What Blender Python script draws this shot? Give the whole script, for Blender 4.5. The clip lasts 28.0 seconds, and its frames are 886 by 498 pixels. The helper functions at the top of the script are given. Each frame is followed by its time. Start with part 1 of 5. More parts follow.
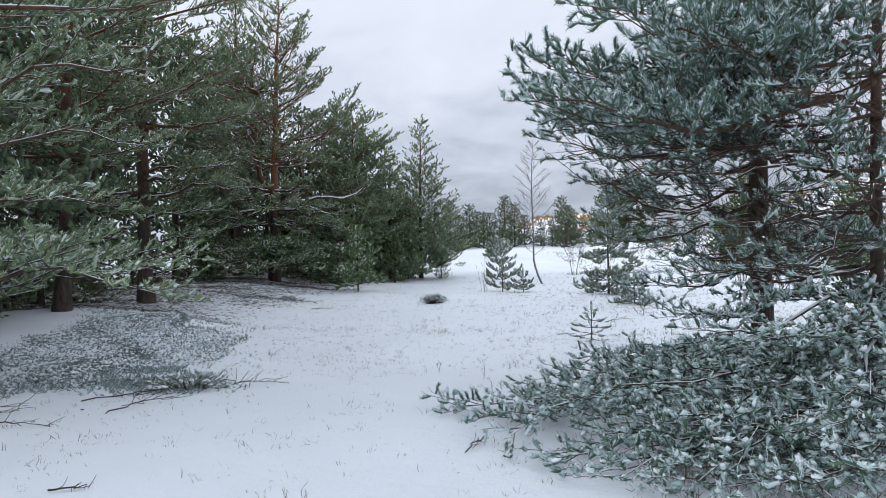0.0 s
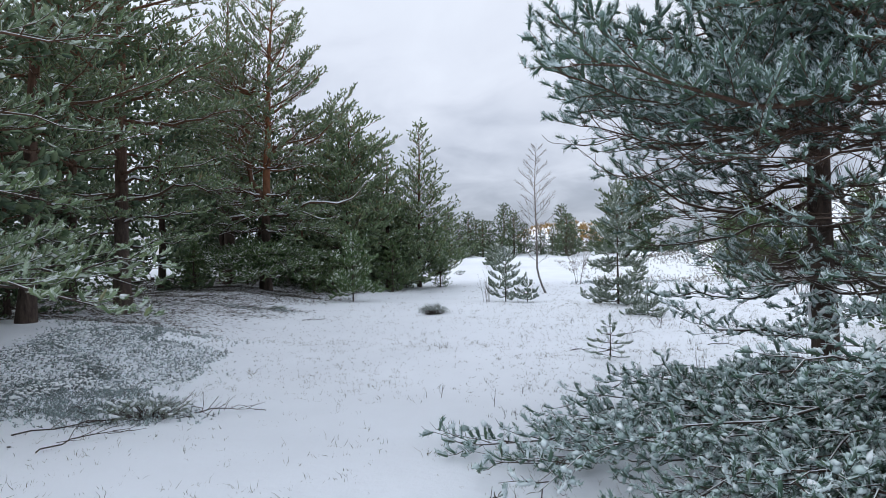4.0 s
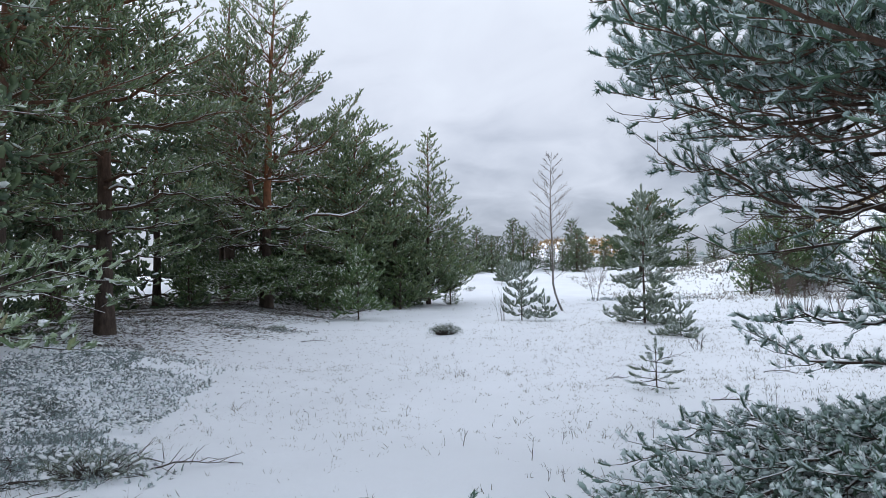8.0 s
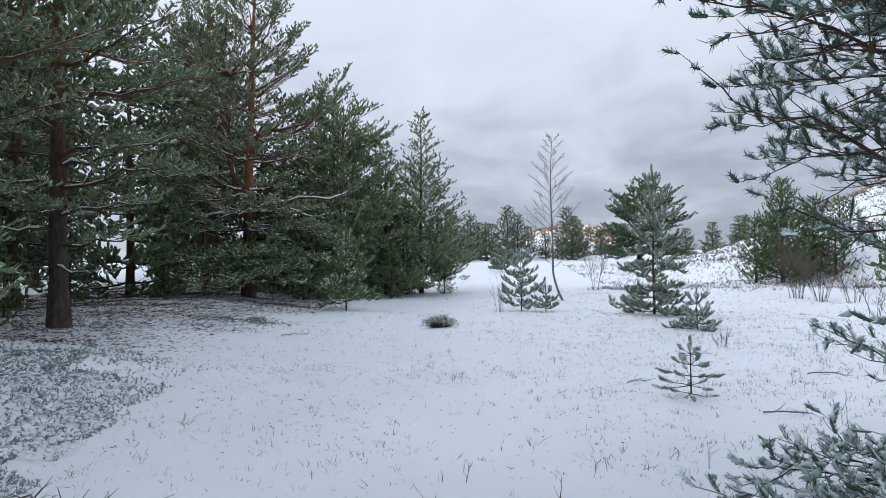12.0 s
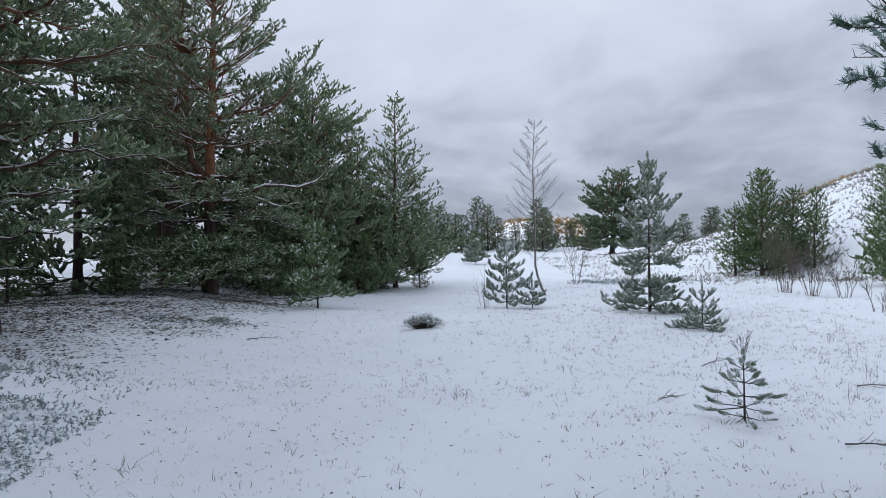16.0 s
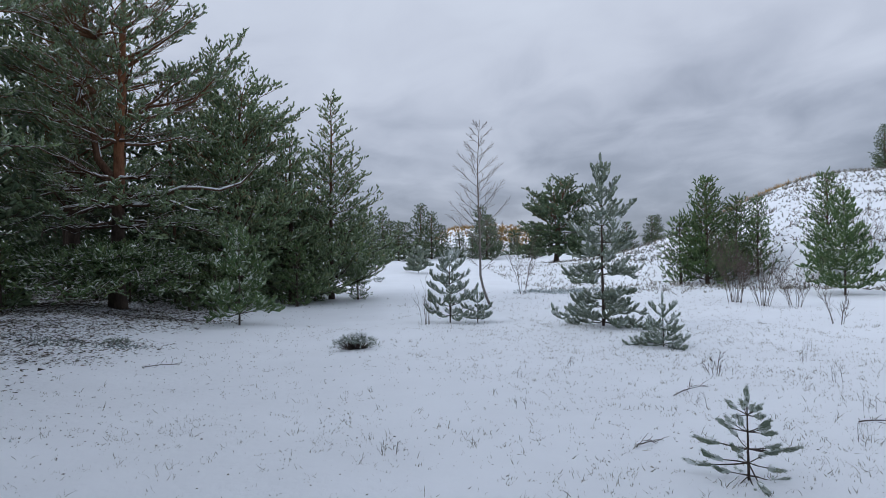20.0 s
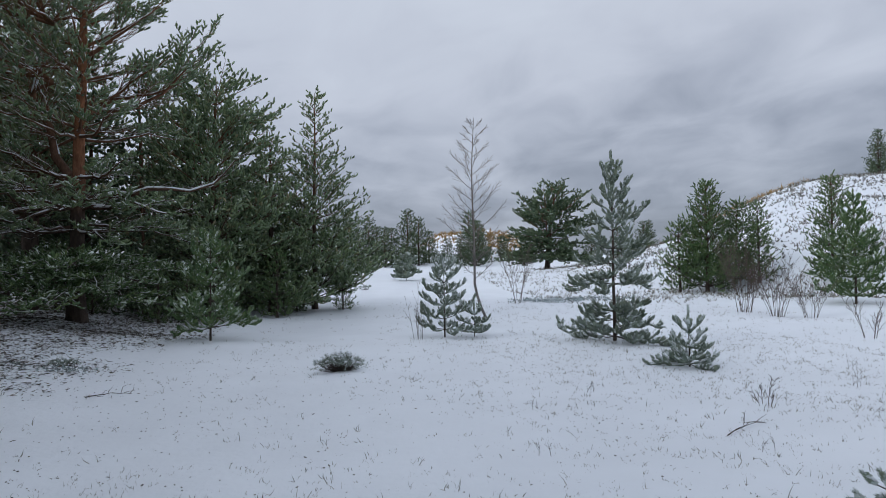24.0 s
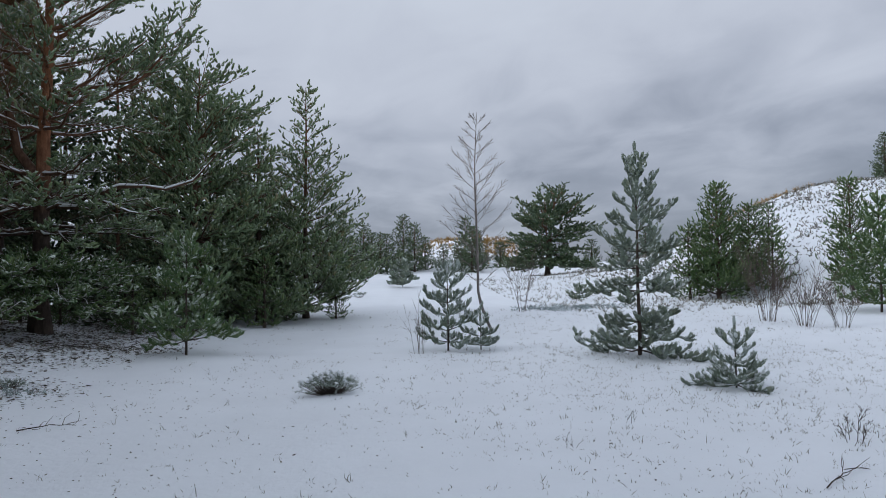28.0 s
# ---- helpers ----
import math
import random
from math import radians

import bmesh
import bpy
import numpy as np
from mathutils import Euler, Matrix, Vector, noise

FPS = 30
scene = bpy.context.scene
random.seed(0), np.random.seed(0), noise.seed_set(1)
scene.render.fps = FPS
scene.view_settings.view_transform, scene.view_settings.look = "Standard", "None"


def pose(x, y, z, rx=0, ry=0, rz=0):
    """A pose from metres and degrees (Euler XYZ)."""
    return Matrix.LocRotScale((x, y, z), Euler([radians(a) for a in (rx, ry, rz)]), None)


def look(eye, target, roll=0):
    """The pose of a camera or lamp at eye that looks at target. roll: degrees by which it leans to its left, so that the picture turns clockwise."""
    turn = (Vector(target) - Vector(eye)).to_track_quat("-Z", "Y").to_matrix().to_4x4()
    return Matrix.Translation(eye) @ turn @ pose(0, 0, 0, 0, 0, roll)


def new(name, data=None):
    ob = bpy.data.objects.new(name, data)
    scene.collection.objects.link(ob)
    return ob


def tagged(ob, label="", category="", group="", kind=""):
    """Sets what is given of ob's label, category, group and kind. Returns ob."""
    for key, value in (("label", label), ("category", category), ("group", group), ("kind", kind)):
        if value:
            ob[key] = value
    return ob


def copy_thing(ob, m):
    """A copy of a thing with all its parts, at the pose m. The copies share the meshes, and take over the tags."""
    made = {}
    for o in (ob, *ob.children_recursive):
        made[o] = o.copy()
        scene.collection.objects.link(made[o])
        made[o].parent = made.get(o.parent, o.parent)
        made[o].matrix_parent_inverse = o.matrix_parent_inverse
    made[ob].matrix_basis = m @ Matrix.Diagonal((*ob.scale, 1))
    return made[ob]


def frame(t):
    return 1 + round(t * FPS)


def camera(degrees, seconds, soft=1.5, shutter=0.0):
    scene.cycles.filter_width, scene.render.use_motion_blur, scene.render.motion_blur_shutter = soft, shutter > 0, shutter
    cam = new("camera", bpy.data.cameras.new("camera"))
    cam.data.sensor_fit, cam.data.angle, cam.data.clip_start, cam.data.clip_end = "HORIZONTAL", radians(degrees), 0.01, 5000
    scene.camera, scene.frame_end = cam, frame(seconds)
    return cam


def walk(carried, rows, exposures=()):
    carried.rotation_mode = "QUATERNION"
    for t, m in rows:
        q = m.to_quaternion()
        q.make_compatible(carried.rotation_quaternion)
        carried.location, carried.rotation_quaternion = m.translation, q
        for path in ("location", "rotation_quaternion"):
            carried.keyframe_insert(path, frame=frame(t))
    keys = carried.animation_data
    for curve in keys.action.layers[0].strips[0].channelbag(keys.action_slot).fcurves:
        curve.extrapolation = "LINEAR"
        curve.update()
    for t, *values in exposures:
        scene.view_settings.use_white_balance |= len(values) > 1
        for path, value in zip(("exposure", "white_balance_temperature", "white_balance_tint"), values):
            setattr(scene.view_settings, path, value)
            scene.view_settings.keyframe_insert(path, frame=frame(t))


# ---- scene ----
cam = camera(68.3, 28.0, soft=0.9)
METRES, EYE, TILT, LEAN, TURN = 9.554, 1.5, 0.0, 0.0, 0.0
ROWS = [
    (0.0, 0.0, 0.0, 0.0, 0.01, 0.38, 0.82),
    (0.5, 0.0013, 0.0142, -0.0013, -0.09, 0.41, 0.8),
    (1.0, 0.0035, 0.0283, -0.001, -0.21, 0.57, 0.79),
    (1.5, 0.0051, 0.0436, -0.0009, -0.34, 0.73, 0.77),
    (2.0, 0.0052, 0.0573, -0.0027, -0.46, 0.77, 0.75),
    (2.5, 0.0015, 0.0733, -0.0027, -0.38, 0.88, 0.71),
    (3.0, -0.0025, 0.0888, -0.002, -0.24, 1.09, 0.7),
    (3.5, -0.0048, 0.1023, -0.0029, -0.06, 1.12, 0.69),
    (5.5, -0.011, 0.166, -0.0039, -0.67, 1.51, 0.74),
    (6.0, -0.0156, 0.1845, -0.0028, -0.36, 1.75, 0.78),
    (6.5, -0.0186, 0.203, -0.0028, 0.21, 2.07, 0.8),
    (7.0, -0.0193, 0.2203, -0.0042, 0.6, 2.24, 0.79),
    (7.5, -0.0193, 0.2405, -0.0039, 0.65, 2.43, 0.76),
    (8.0, -0.0193, 0.2581, -0.0046, 0.46, 2.58, 0.76),
    (8.5, -0.0198, 0.277, -0.0053, 0.3, 2.62, 0.78),
    (9.0, -0.0214, 0.2967, -0.0051, 0.24, 2.61, 0.8),
    (9.5, -0.0221, 0.313, -0.0054, 0.2, 2.59, 0.81),
    (10.0, -0.0209, 0.3312, -0.0057, 0.08, 2.37, 0.76),
    (10.5, -0.0186, 0.3461, -0.0066, -0.02, 2.15, 0.72),
    (11.0, -0.0171, 0.3652, -0.0058, -0.22, 1.98, 0.69),
    (11.5, -0.0178, 0.3809, -0.0062, -0.32, 1.73, 0.68),
    (12.0, -0.0236, 0.3996, -0.0065, -0.16, 1.54, 0.64),
    (12.5, -0.0291, 0.4169, -0.0041, 0.26, 1.59, 0.59),
    (14.5, -0.0448, 0.4856, -0.0036, -0.11, 1.17, 0.5),
    (15.0, -0.052, 0.5036, -0.0031, -1.15, 0.86, 0.56),
    (15.5, -0.0578, 0.5186, 0.0007, -2.13, 0.81, 0.63),
    (16.0, -0.0603, 0.5363, 0.0016, -3.13, 0.73, 0.67),
    (16.5, -0.0601, 0.5512, -0.0003, -3.83, 0.71, 0.7),
    (17.0, -0.0576, 0.5725, 0.0023, -4.83, 0.98, 0.76),
    (17.5, -0.0551, 0.5898, 0.0047, -5.82, 1.01, 0.8),
    (18.0, -0.0529, 0.6098, 0.0043, -6.73, 0.9, 0.83),
    (18.5, -0.051, 0.6309, 0.0063, -7.32, 1.04, 0.86),
    (19.0, -0.0471, 0.6492, 0.0058, -7.58, 1.15, 0.87),
    (19.5, -0.0409, 0.6686, 0.0048, -7.71, 1.17, 0.85),
    (20.0, -0.035, 0.6858, 0.0078, -8.01, 1.33, 0.81),
    (20.5, -0.0314, 0.7037, 0.0097, -8.46, 1.49, 0.79),
    (21.0, -0.0312, 0.7231, 0.0089, -8.73, 1.6, 0.78),
    (21.5, -0.0338, 0.7413, 0.0116, -8.83, 1.89, 0.78),
    (23.5, -0.0331, 0.8154, 0.0145, -9.07, 2.0, 0.8),
    (24.0, -0.0319, 0.8349, 0.0132, -9.25, 1.85, 0.85),
    (24.5, -0.0327, 0.8556, 0.0139, -9.26, 1.92, 0.89),
    (25.0, -0.0315, 0.8731, 0.0133, -9.24, 1.94, 0.93),
    (25.5, -0.0286, 0.8921, 0.0118, -9.25, 1.92, 0.92),
    (26.0, -0.0243, 0.9101, 0.0117, -9.37, 2.05, 0.89),
    (26.5, -0.0209, 0.9297, 0.0125, -9.54, 2.19, 0.89),
    (27.0, -0.0205, 0.9483, 0.0115, -9.72, 2.11, 0.89),
    (27.5, -0.0234, 0.9659, 0.0112, -9.74, 2.2, 0.89),
    (28.0, -0.0248, 0.9837, 0.0118, -9.69, 2.43, 0.88),
]
# light balance of the clip's camera: it darkens as more sky comes into view
EXPO = [(0.0, 0.0, 6370, 10), (9.0, -0.05, 6330, 10), (14.5, -0.20, 6180, 10), (18.0, -0.37, 6130, 11), (21.0, -0.48, 6150, 10.5), (25.0, -0.54, 6240, 10), (28.0, -0.57, 6240, 10)]
walk(cam, [(t, pose(0, 0, EYE, TILT, LEAN, TURN) @ pose(METRES * x, METRES * y, METRES * z, 90 + pitch, roll, yaw)) for t, x, y, z, yaw, pitch, roll in ROWS], EXPO)

# ---- world and sun ----
world = bpy.data.worlds.new("overcast_sky")
scene.world = world
world.use_nodes = True
wn, wl = world.node_tree.nodes, world.node_tree.links
wn.clear()


def wnode(kind, **props):
    n = wn.new(kind)
    for k, v in props.items():
        if k == "blend_type":
            n.blend_type = v
        elif k == "data_type":
            n.data_type = v
        elif k == "operation":
            n.operation = v
    return n


out = wn.new("ShaderNodeOutputWorld")
bg = wn.new("ShaderNodeBackground")
wl.new(bg.outputs[0], out.inputs[0])
tc = wn.new("ShaderNodeTexCoord")
sep = wn.new("ShaderNodeSeparateXYZ")
wl.new(tc.outputs["Generated"], sep.inputs[0])
# cloud deck: paler overhead, slate blue low down
ramp = wn.new("ShaderNodeValToRGB")
els = ramp.color_ramp.elements
els[0].position, els[0].color = 0.0, (0.33, 0.365, 0.44, 1)
els[1].position, els[1].color = 1.0, (0.93, 0.99, 1.09, 1)
for p, c in ((0.10, (0.43, 0.468, 0.555)), (0.20, (0.60, 0.64, 0.735)), (0.32, (0.75, 0.79, 0.885)), (0.5, (0.86, 0.91, 1.0))):
    e = els.new(p)
    e.color = (*c, 1)
# clouds seen in perspective: the direction laid onto a flat deck
lift_ = wnode("ShaderNodeMath", operation="MAXIMUM")
wl.new(sep.outputs[2], lift_.inputs[0])
lift_.inputs[1].default_value = 0.0
deck_z = wnode("ShaderNodeMath", operation="ADD")
wl.new(lift_.outputs[0], deck_z.inputs[0])
deck_z.inputs[1].default_value = 0.22
deck = wn.new("ShaderNodeVectorMath")
deck.operation = "DIVIDE"
wl.new(tc.outputs["Generated"], deck.inputs[0])
wl.new(deck_z.outputs[0], deck.inputs[1])
mapn = wn.new("ShaderNodeMapping")
mapn.inputs["Location"].default_value = (3.1, 0.4, 0.0)
mapn.inputs["Rotation"].default_value = (0.0, 0.0, radians(28))
mapn.inputs["Scale"].default_value = (1.0, 0.8, 0.5)
wl.new(deck.outputs[0], mapn.inputs[0])


def cloud_noise(scale, detail, low, high, spread):
    n = wn.new("ShaderNodeTexNoise")
    n.inputs["Scale"].default_value, n.inputs["Detail"].default_value = scale, detail
    n.inputs["Roughness"].default_value, n.inputs["Distortion"].default_value = 0.5, 0.5
    wl.new(mapn.outputs[0], n.inputs["Vector"])
    r = wn.new("ShaderNodeMapRange")
    r.inputs["From Min"].default_value, r.inputs["From Max"].default_value = low, high
    r.inputs["To Min"].default_value, r.inputs["To Max"].default_value = -spread, spread
    wl.new(n.outputs[0], r.inputs[0])
    return r


banks = cloud_noise(1.3, 4.0, 0.35, 0.65, 0.07)
wisps = cloud_noise(3.6, 6.0, 0.3, 0.7, 0.06)
mixed = wnode("ShaderNodeMath", operation="ADD")
wl.new(banks.outputs[0], mixed.inputs[0])
wl.new(wisps.outputs[0], mixed.inputs[1])
addz = wnode("ShaderNodeMath", operation="ADD")
wl.new(sep.outputs[2], addz.inputs[0])
wl.new(mixed.outputs[0], addz.inputs[1])
# a darker bank low down ahead and to the right, clearer to the left
side = wn.new("ShaderNodeMath")
side.operation = "MULTIPLY_ADD"
side.inputs[1].default_value, side.inputs[2].default_value = -0.12, 0.065
wl.new(sep.outputs[0], side.inputs[0])
addx = wnode("ShaderNodeMath", operation="ADD")
wl.new(addz.outputs[0], addx.inputs[0])
wl.new(side.outputs[0], addx.inputs[1])
wl.new(addx.outputs[0], ramp.inputs[0])
sky = wn.new("ShaderNodeTexSky")
sky.sky_type = "NISHITA"
sky.sun_disc = False
sky.sun_elevation, sky.sun_rotation = radians(30), radians(278)
skym = wn.new("ShaderNodeMix")
skym.data_type, skym.blend_type = "RGBA", "ADD"
skym.inputs["Factor"].default_value = 0.012
wl.new(ramp.outputs[0], skym.inputs["A"])
wl.new(sky.outputs[0], skym.inputs["B"])
wl.new(skym.outputs["Result"], bg.inputs[0])
bg.inputs[1].default_value = 1.0

sun_data = bpy.data.lights.new("sun", "SUN")
sun_data.energy, sun_data.angle, sun_data.color = 1.5, radians(30), (0.97, 0.98, 1.0)
sun = new("sun", sun_data)
sun.matrix_world = look((-45, 8, 26), (0, 14, 0))

# ---- materials ----


def material(name, rough=0.7, spec=0.3):
    m = bpy.data.materials.new(name)
    m.use_nodes = True
    nt = m.node_tree
    b = nt.nodes["Principled BSDF"]
    b.inputs["Roughness"].default_value = rough
    b.inputs["Specular IOR Level"].default_value = spec
    return m, nt, b


def rgba_ramp(nt, stops):
    r = nt.nodes.new("ShaderNodeValToRGB")
    e = r.color_ramp.elements
    e[0].position, e[0].color = stops[0][0], (*stops[0][1], 1)
    e[1].position, e[1].color = stops[-1][0], (*stops[-1][1], 1)
    for p, c in stops[1:-1]:
        k = e.new(p)
        k.color = (*c, 1)
    return r


def noise_tex(nt, scale, detail=3.0, rough=0.55, coord="Object", stretch=None):
    t = nt.nodes.new("ShaderNodeTexCoord")
    n = nt.nodes.new("ShaderNodeTexNoise")
    n.inputs["Scale"].default_value, n.inputs["Detail"].default_value, n.inputs["Roughness"].default_value = scale, detail, rough
    if stretch:
        mp = nt.nodes.new("ShaderNodeMapping")
        mp.inputs["Scale"].default_value = stretch
        nt.links.new(t.outputs[coord], mp.inputs[0])
        nt.links.new(mp.outputs[0], n.inputs["Vector"])
    else:
        nt.links.new(t.outputs[coord], n.inputs["Vector"])
    return n


def bump(nt, b, src, strength, dist):
    k = nt.nodes.new("ShaderNodeBump")
    k.inputs["Strength"].default_value, k.inputs["Distance"].default_value = strength, dist
    nt.links.new(src, k.inputs["Height"])
    nt.links.new(k.outputs[0], b.inputs["Normal"])


def mix_rgb(nt, fac, a, b_):
    m = nt.nodes.new("ShaderNodeMix")
    m.data_type = "RGBA"
    nt.links.new(fac, m.inputs["Factor"])
    nt.links.new(a, m.inputs["A"])
    nt.links.new(b_, m.inputs["B"])
    return m.outputs["Result"]


def needle_material(name, greens, frost, lo, hi):
    """Needles: each its own green, rimed white in drifts."""
    m, nt, b = material(name, 0.55, 0.25)
    g = nt.nodes.new("ShaderNodeNewGeometry")
    r = rgba_ramp(nt, greens)
    nt.links.new(g.outputs["Random Per Island"], r.inputs[0])
    n = noise_tex(nt, 2.2, 3.0)
    mr = nt.nodes.new("ShaderNodeMapRange")
    mr.inputs["From Min"].default_value, mr.inputs["From Max"].default_value = 0.35, 0.7
    mr.inputs["To Min"].default_value, mr.inputs["To Max"].default_value = lo, hi
    nt.links.new(n.outputs[0], mr.inputs[0])
    c = nt.nodes.new("ShaderNodeRGB")
    c.outputs[0].default_value = (*frost, 1)
    nt.links.new(mix_rgb(nt, mr.outputs[0], r.outputs[0], c.outputs[0]), b.inputs["Base Color"])
    return m


def blade_material(name, stops):
    m, nt, b = material(name, 0.8, 0.1)
    g = nt.nodes.new("ShaderNodeNewGeometry")
    r = rgba_ramp(nt, stops)
    nt.links.new(g.outputs["Random Per Island"], r.inputs[0])
    nt.links.new(r.outputs[0], b.inputs["Base Color"])
    return m


GREENS = [(0.0, (0.048, 0.090, 0.030)), (0.45, (0.105, 0.170, 0.058)), (0.88, (0.17, 0.225, 0.080)), (1.0, (0.26, 0.20, 0.09))]
BLUES = [(0.0, (0.018, 0.050, 0.026)), (0.5, (0.036, 0.092, 0.048)), (1.0, (0.085, 0.15, 0.075))]
M_NEEDLE = needle_material("pine_needles", GREENS, (0.44, 0.50, 0.42), 0.08, 0.26)
M_RIMED = needle_material("rimed_pine_needles", BLUES, (0.46, 0.56, 0.55), 0.06, 0.22)
M_RIME = blade_material("rime_on_needles", [(0.0, (0.20, 0.29, 0.26)), (0.35, (0.40, 0.50, 0.49)), (0.7, (0.60, 0.69, 0.71)), (1.0, (0.79, 0.85, 0.88))])
M_RIME_WARM = blade_material("rime_on_green_needles", [(0.0, (0.12, 0.18, 0.09)), (0.4, (0.28, 0.36, 0.23)), (0.75, (0.48, 0.55, 0.46)), (1.0, (0.72, 0.77, 0.75))])
M_RIME_GREY = blade_material("rime_on_young_pines", [(0.0, (0.17, 0.21, 0.165)), (0.35, (0.34, 0.39, 0.35)), (0.7, (0.52, 0.57, 0.56)), (1.0, (0.74, 0.78, 0.79))])
M_YOUNG_GREEN = needle_material("fresh_pine_needles", [(0.0, (0.034, 0.072, 0.022)), (0.5, (0.072, 0.130, 0.042)), (1.0, (0.13, 0.175, 0.065))], (0.40, 0.45, 0.36), 0.0, 0.08)
M_FARN = needle_material("far_pine_needles", [(0.0, (0.030, 0.056, 0.024)), (0.5, (0.062, 0.100, 0.042)), (1.0, (0.11, 0.145, 0.065))], (0.36, 0.43, 0.44), 0.0, 0.10)
M_YOUNG = needle_material("young_pine_needles", [(0.0, (0.03, 0.06, 0.025)), (0.6, (0.07, 0.11, 0.05)), (1.0, (0.14, 0.165, 0.085))], (0.5, 0.54, 0.51), 0.14, 0.40)
M_HEATH = needle_material("rimed_heath", [(0.0, (0.02, 0.03, 0.022)), (0.6, (0.045, 0.06, 0.045)), (1.0, (0.11, 0.095, 0.065))], (0.5, 0.57, 0.6), 0.2, 0.62)


def snow_material(name, tint, rough_bump):
    m, nt, b = material(name, 0.55, 0.25)
    n = noise_tex(nt, 0.7, 4.0)
    r = rgba_ramp(nt, [(0.3, tuple(0.94 * v for v in tint)), (0.7, tint)])
    nt.links.new(n.outputs[0], r.inputs[0])
    nt.links.new(r.outputs[0], b.inputs["Base Color"])
    n2 = noise_tex(nt, 9.0, 8.0, 0.65)
    bump(nt, b, n2.outputs[0], rough_bump, 0.03)
    return m


M_SNOW = snow_material("snow", (0.835, 0.87, 0.925), 0.6)
M_CLUMP = snow_material("snow_clumps", (0.80, 0.83, 0.86), 0.3)


def bark_material(name, low, high, z0, z1):
    """Scots pine bark: grey plates near the ground, flaking orange higher up."""
    m, nt, b = material(name, 0.85, 0.15)
    t = nt.nodes.new("ShaderNodeTexCoord")
    s = nt.nodes.new("ShaderNodeSeparateXYZ")
    nt.links.new(t.outputs["Object"], s.inputs[0])
    mr = nt.nodes.new("ShaderNodeMapRange")
    mr.inputs["From Min"].default_value, mr.inputs["From Max"].default_value = z0, z1
    nt.links.new(s.outputs[2], mr.inputs[0])
    plates = noise_tex(nt, 14.0, 6.0, 0.65, stretch=(1, 1, 0.3))
    rl = rgba_ramp(nt, [(0.3, tuple(0.45 * v for v in low)), (0.55, low), (0.75, tuple(min(1, 1.7 * v) for v in low))])
    rh = rgba_ramp(nt, [(0.3, tuple(0.5 * v for v in high)), (0.55, high), (0.75, tuple(min(1, 1.5 * v) for v in high))])
    for r in (rl, rh):
        nt.links.new(plates.outputs[0], r.inputs[0])
    nt.links.new(mix_rgb(nt, mr.outputs[0], rl.outputs[0], rh.outputs[0]), b.inputs["Base Color"])
    bump(nt, b, plates.outputs[0], 0.9, 0.03)
    return m


M_BARK = bark_material("pine_bark", (0.075, 0.056, 0.046), (0.165, 0.088, 0.055), 2.0, 6.0)
M_OLDBARK = bark_material("old_pine_bark", (0.070, 0.052, 0.042), (0.26, 0.115, 0.060), 2.4, 4.2)
M_LIMB = bark_material("pine_limb_bark", (0.075, 0.056, 0.046), (0.20, 0.100, 0.058), 1.5, 6.0)
M_TWIG = bark_material("twig_bark", (0.07, 0.055, 0.048), (0.10, 0.07, 0.05), 0.0, 6.0)
M_BIRCH = bark_material("birch_bark", (0.20, 0.185, 0.175), (0.22, 0.19, 0.175), 0.0, 4.0)
M_SHRUB = bark_material("shrub_bark", (0.115, 0.092, 0.080), (0.15, 0.115, 0.10), 0.0, 2.0)


M_GRASS = blade_material("withered_grass", [(0.0, (0.10, 0.092, 0.074)), (0.5, (0.21, 0.20, 0.165)), (1.0, (0.42, 0.40, 0.36))])
M_OCHRE = blade_material("ochre_grass", [(0.0, (0.20, 0.12, 0.045)), (0.5, (0.36, 0.23, 0.09)), (1.0, (0.50, 0.36, 0.18))])
M_LITTER = blade_material("dark_litter", [(0.0, (0.035, 0.030, 0.026)), (0.6, (0.085, 0.072, 0.060)), (1.0, (0.20, 0.17, 0.14))])

# ---- lie of the land ----


def smooth(a, b, v):
    u = np.clip((np.asarray(v, float) - a) / (b - a), 0, 1)
    return u * u * (3 - 2 * u)


def wobble(x, y):
    return (0.045 * np.sin(0.9 * x + 0.6 * y + 1.0) * np.sin(0.7 * y - 0.5 * x) + 0.022 * np.sin(2.1 * x - 1.3 * y) * np.sin(1.7 * y + 0.9 * x + 2)
            + 0.010 * np.sin(4.3 * x + 3.1 * y) * np.sin(3.7 * y - 2.9 * x + 1))


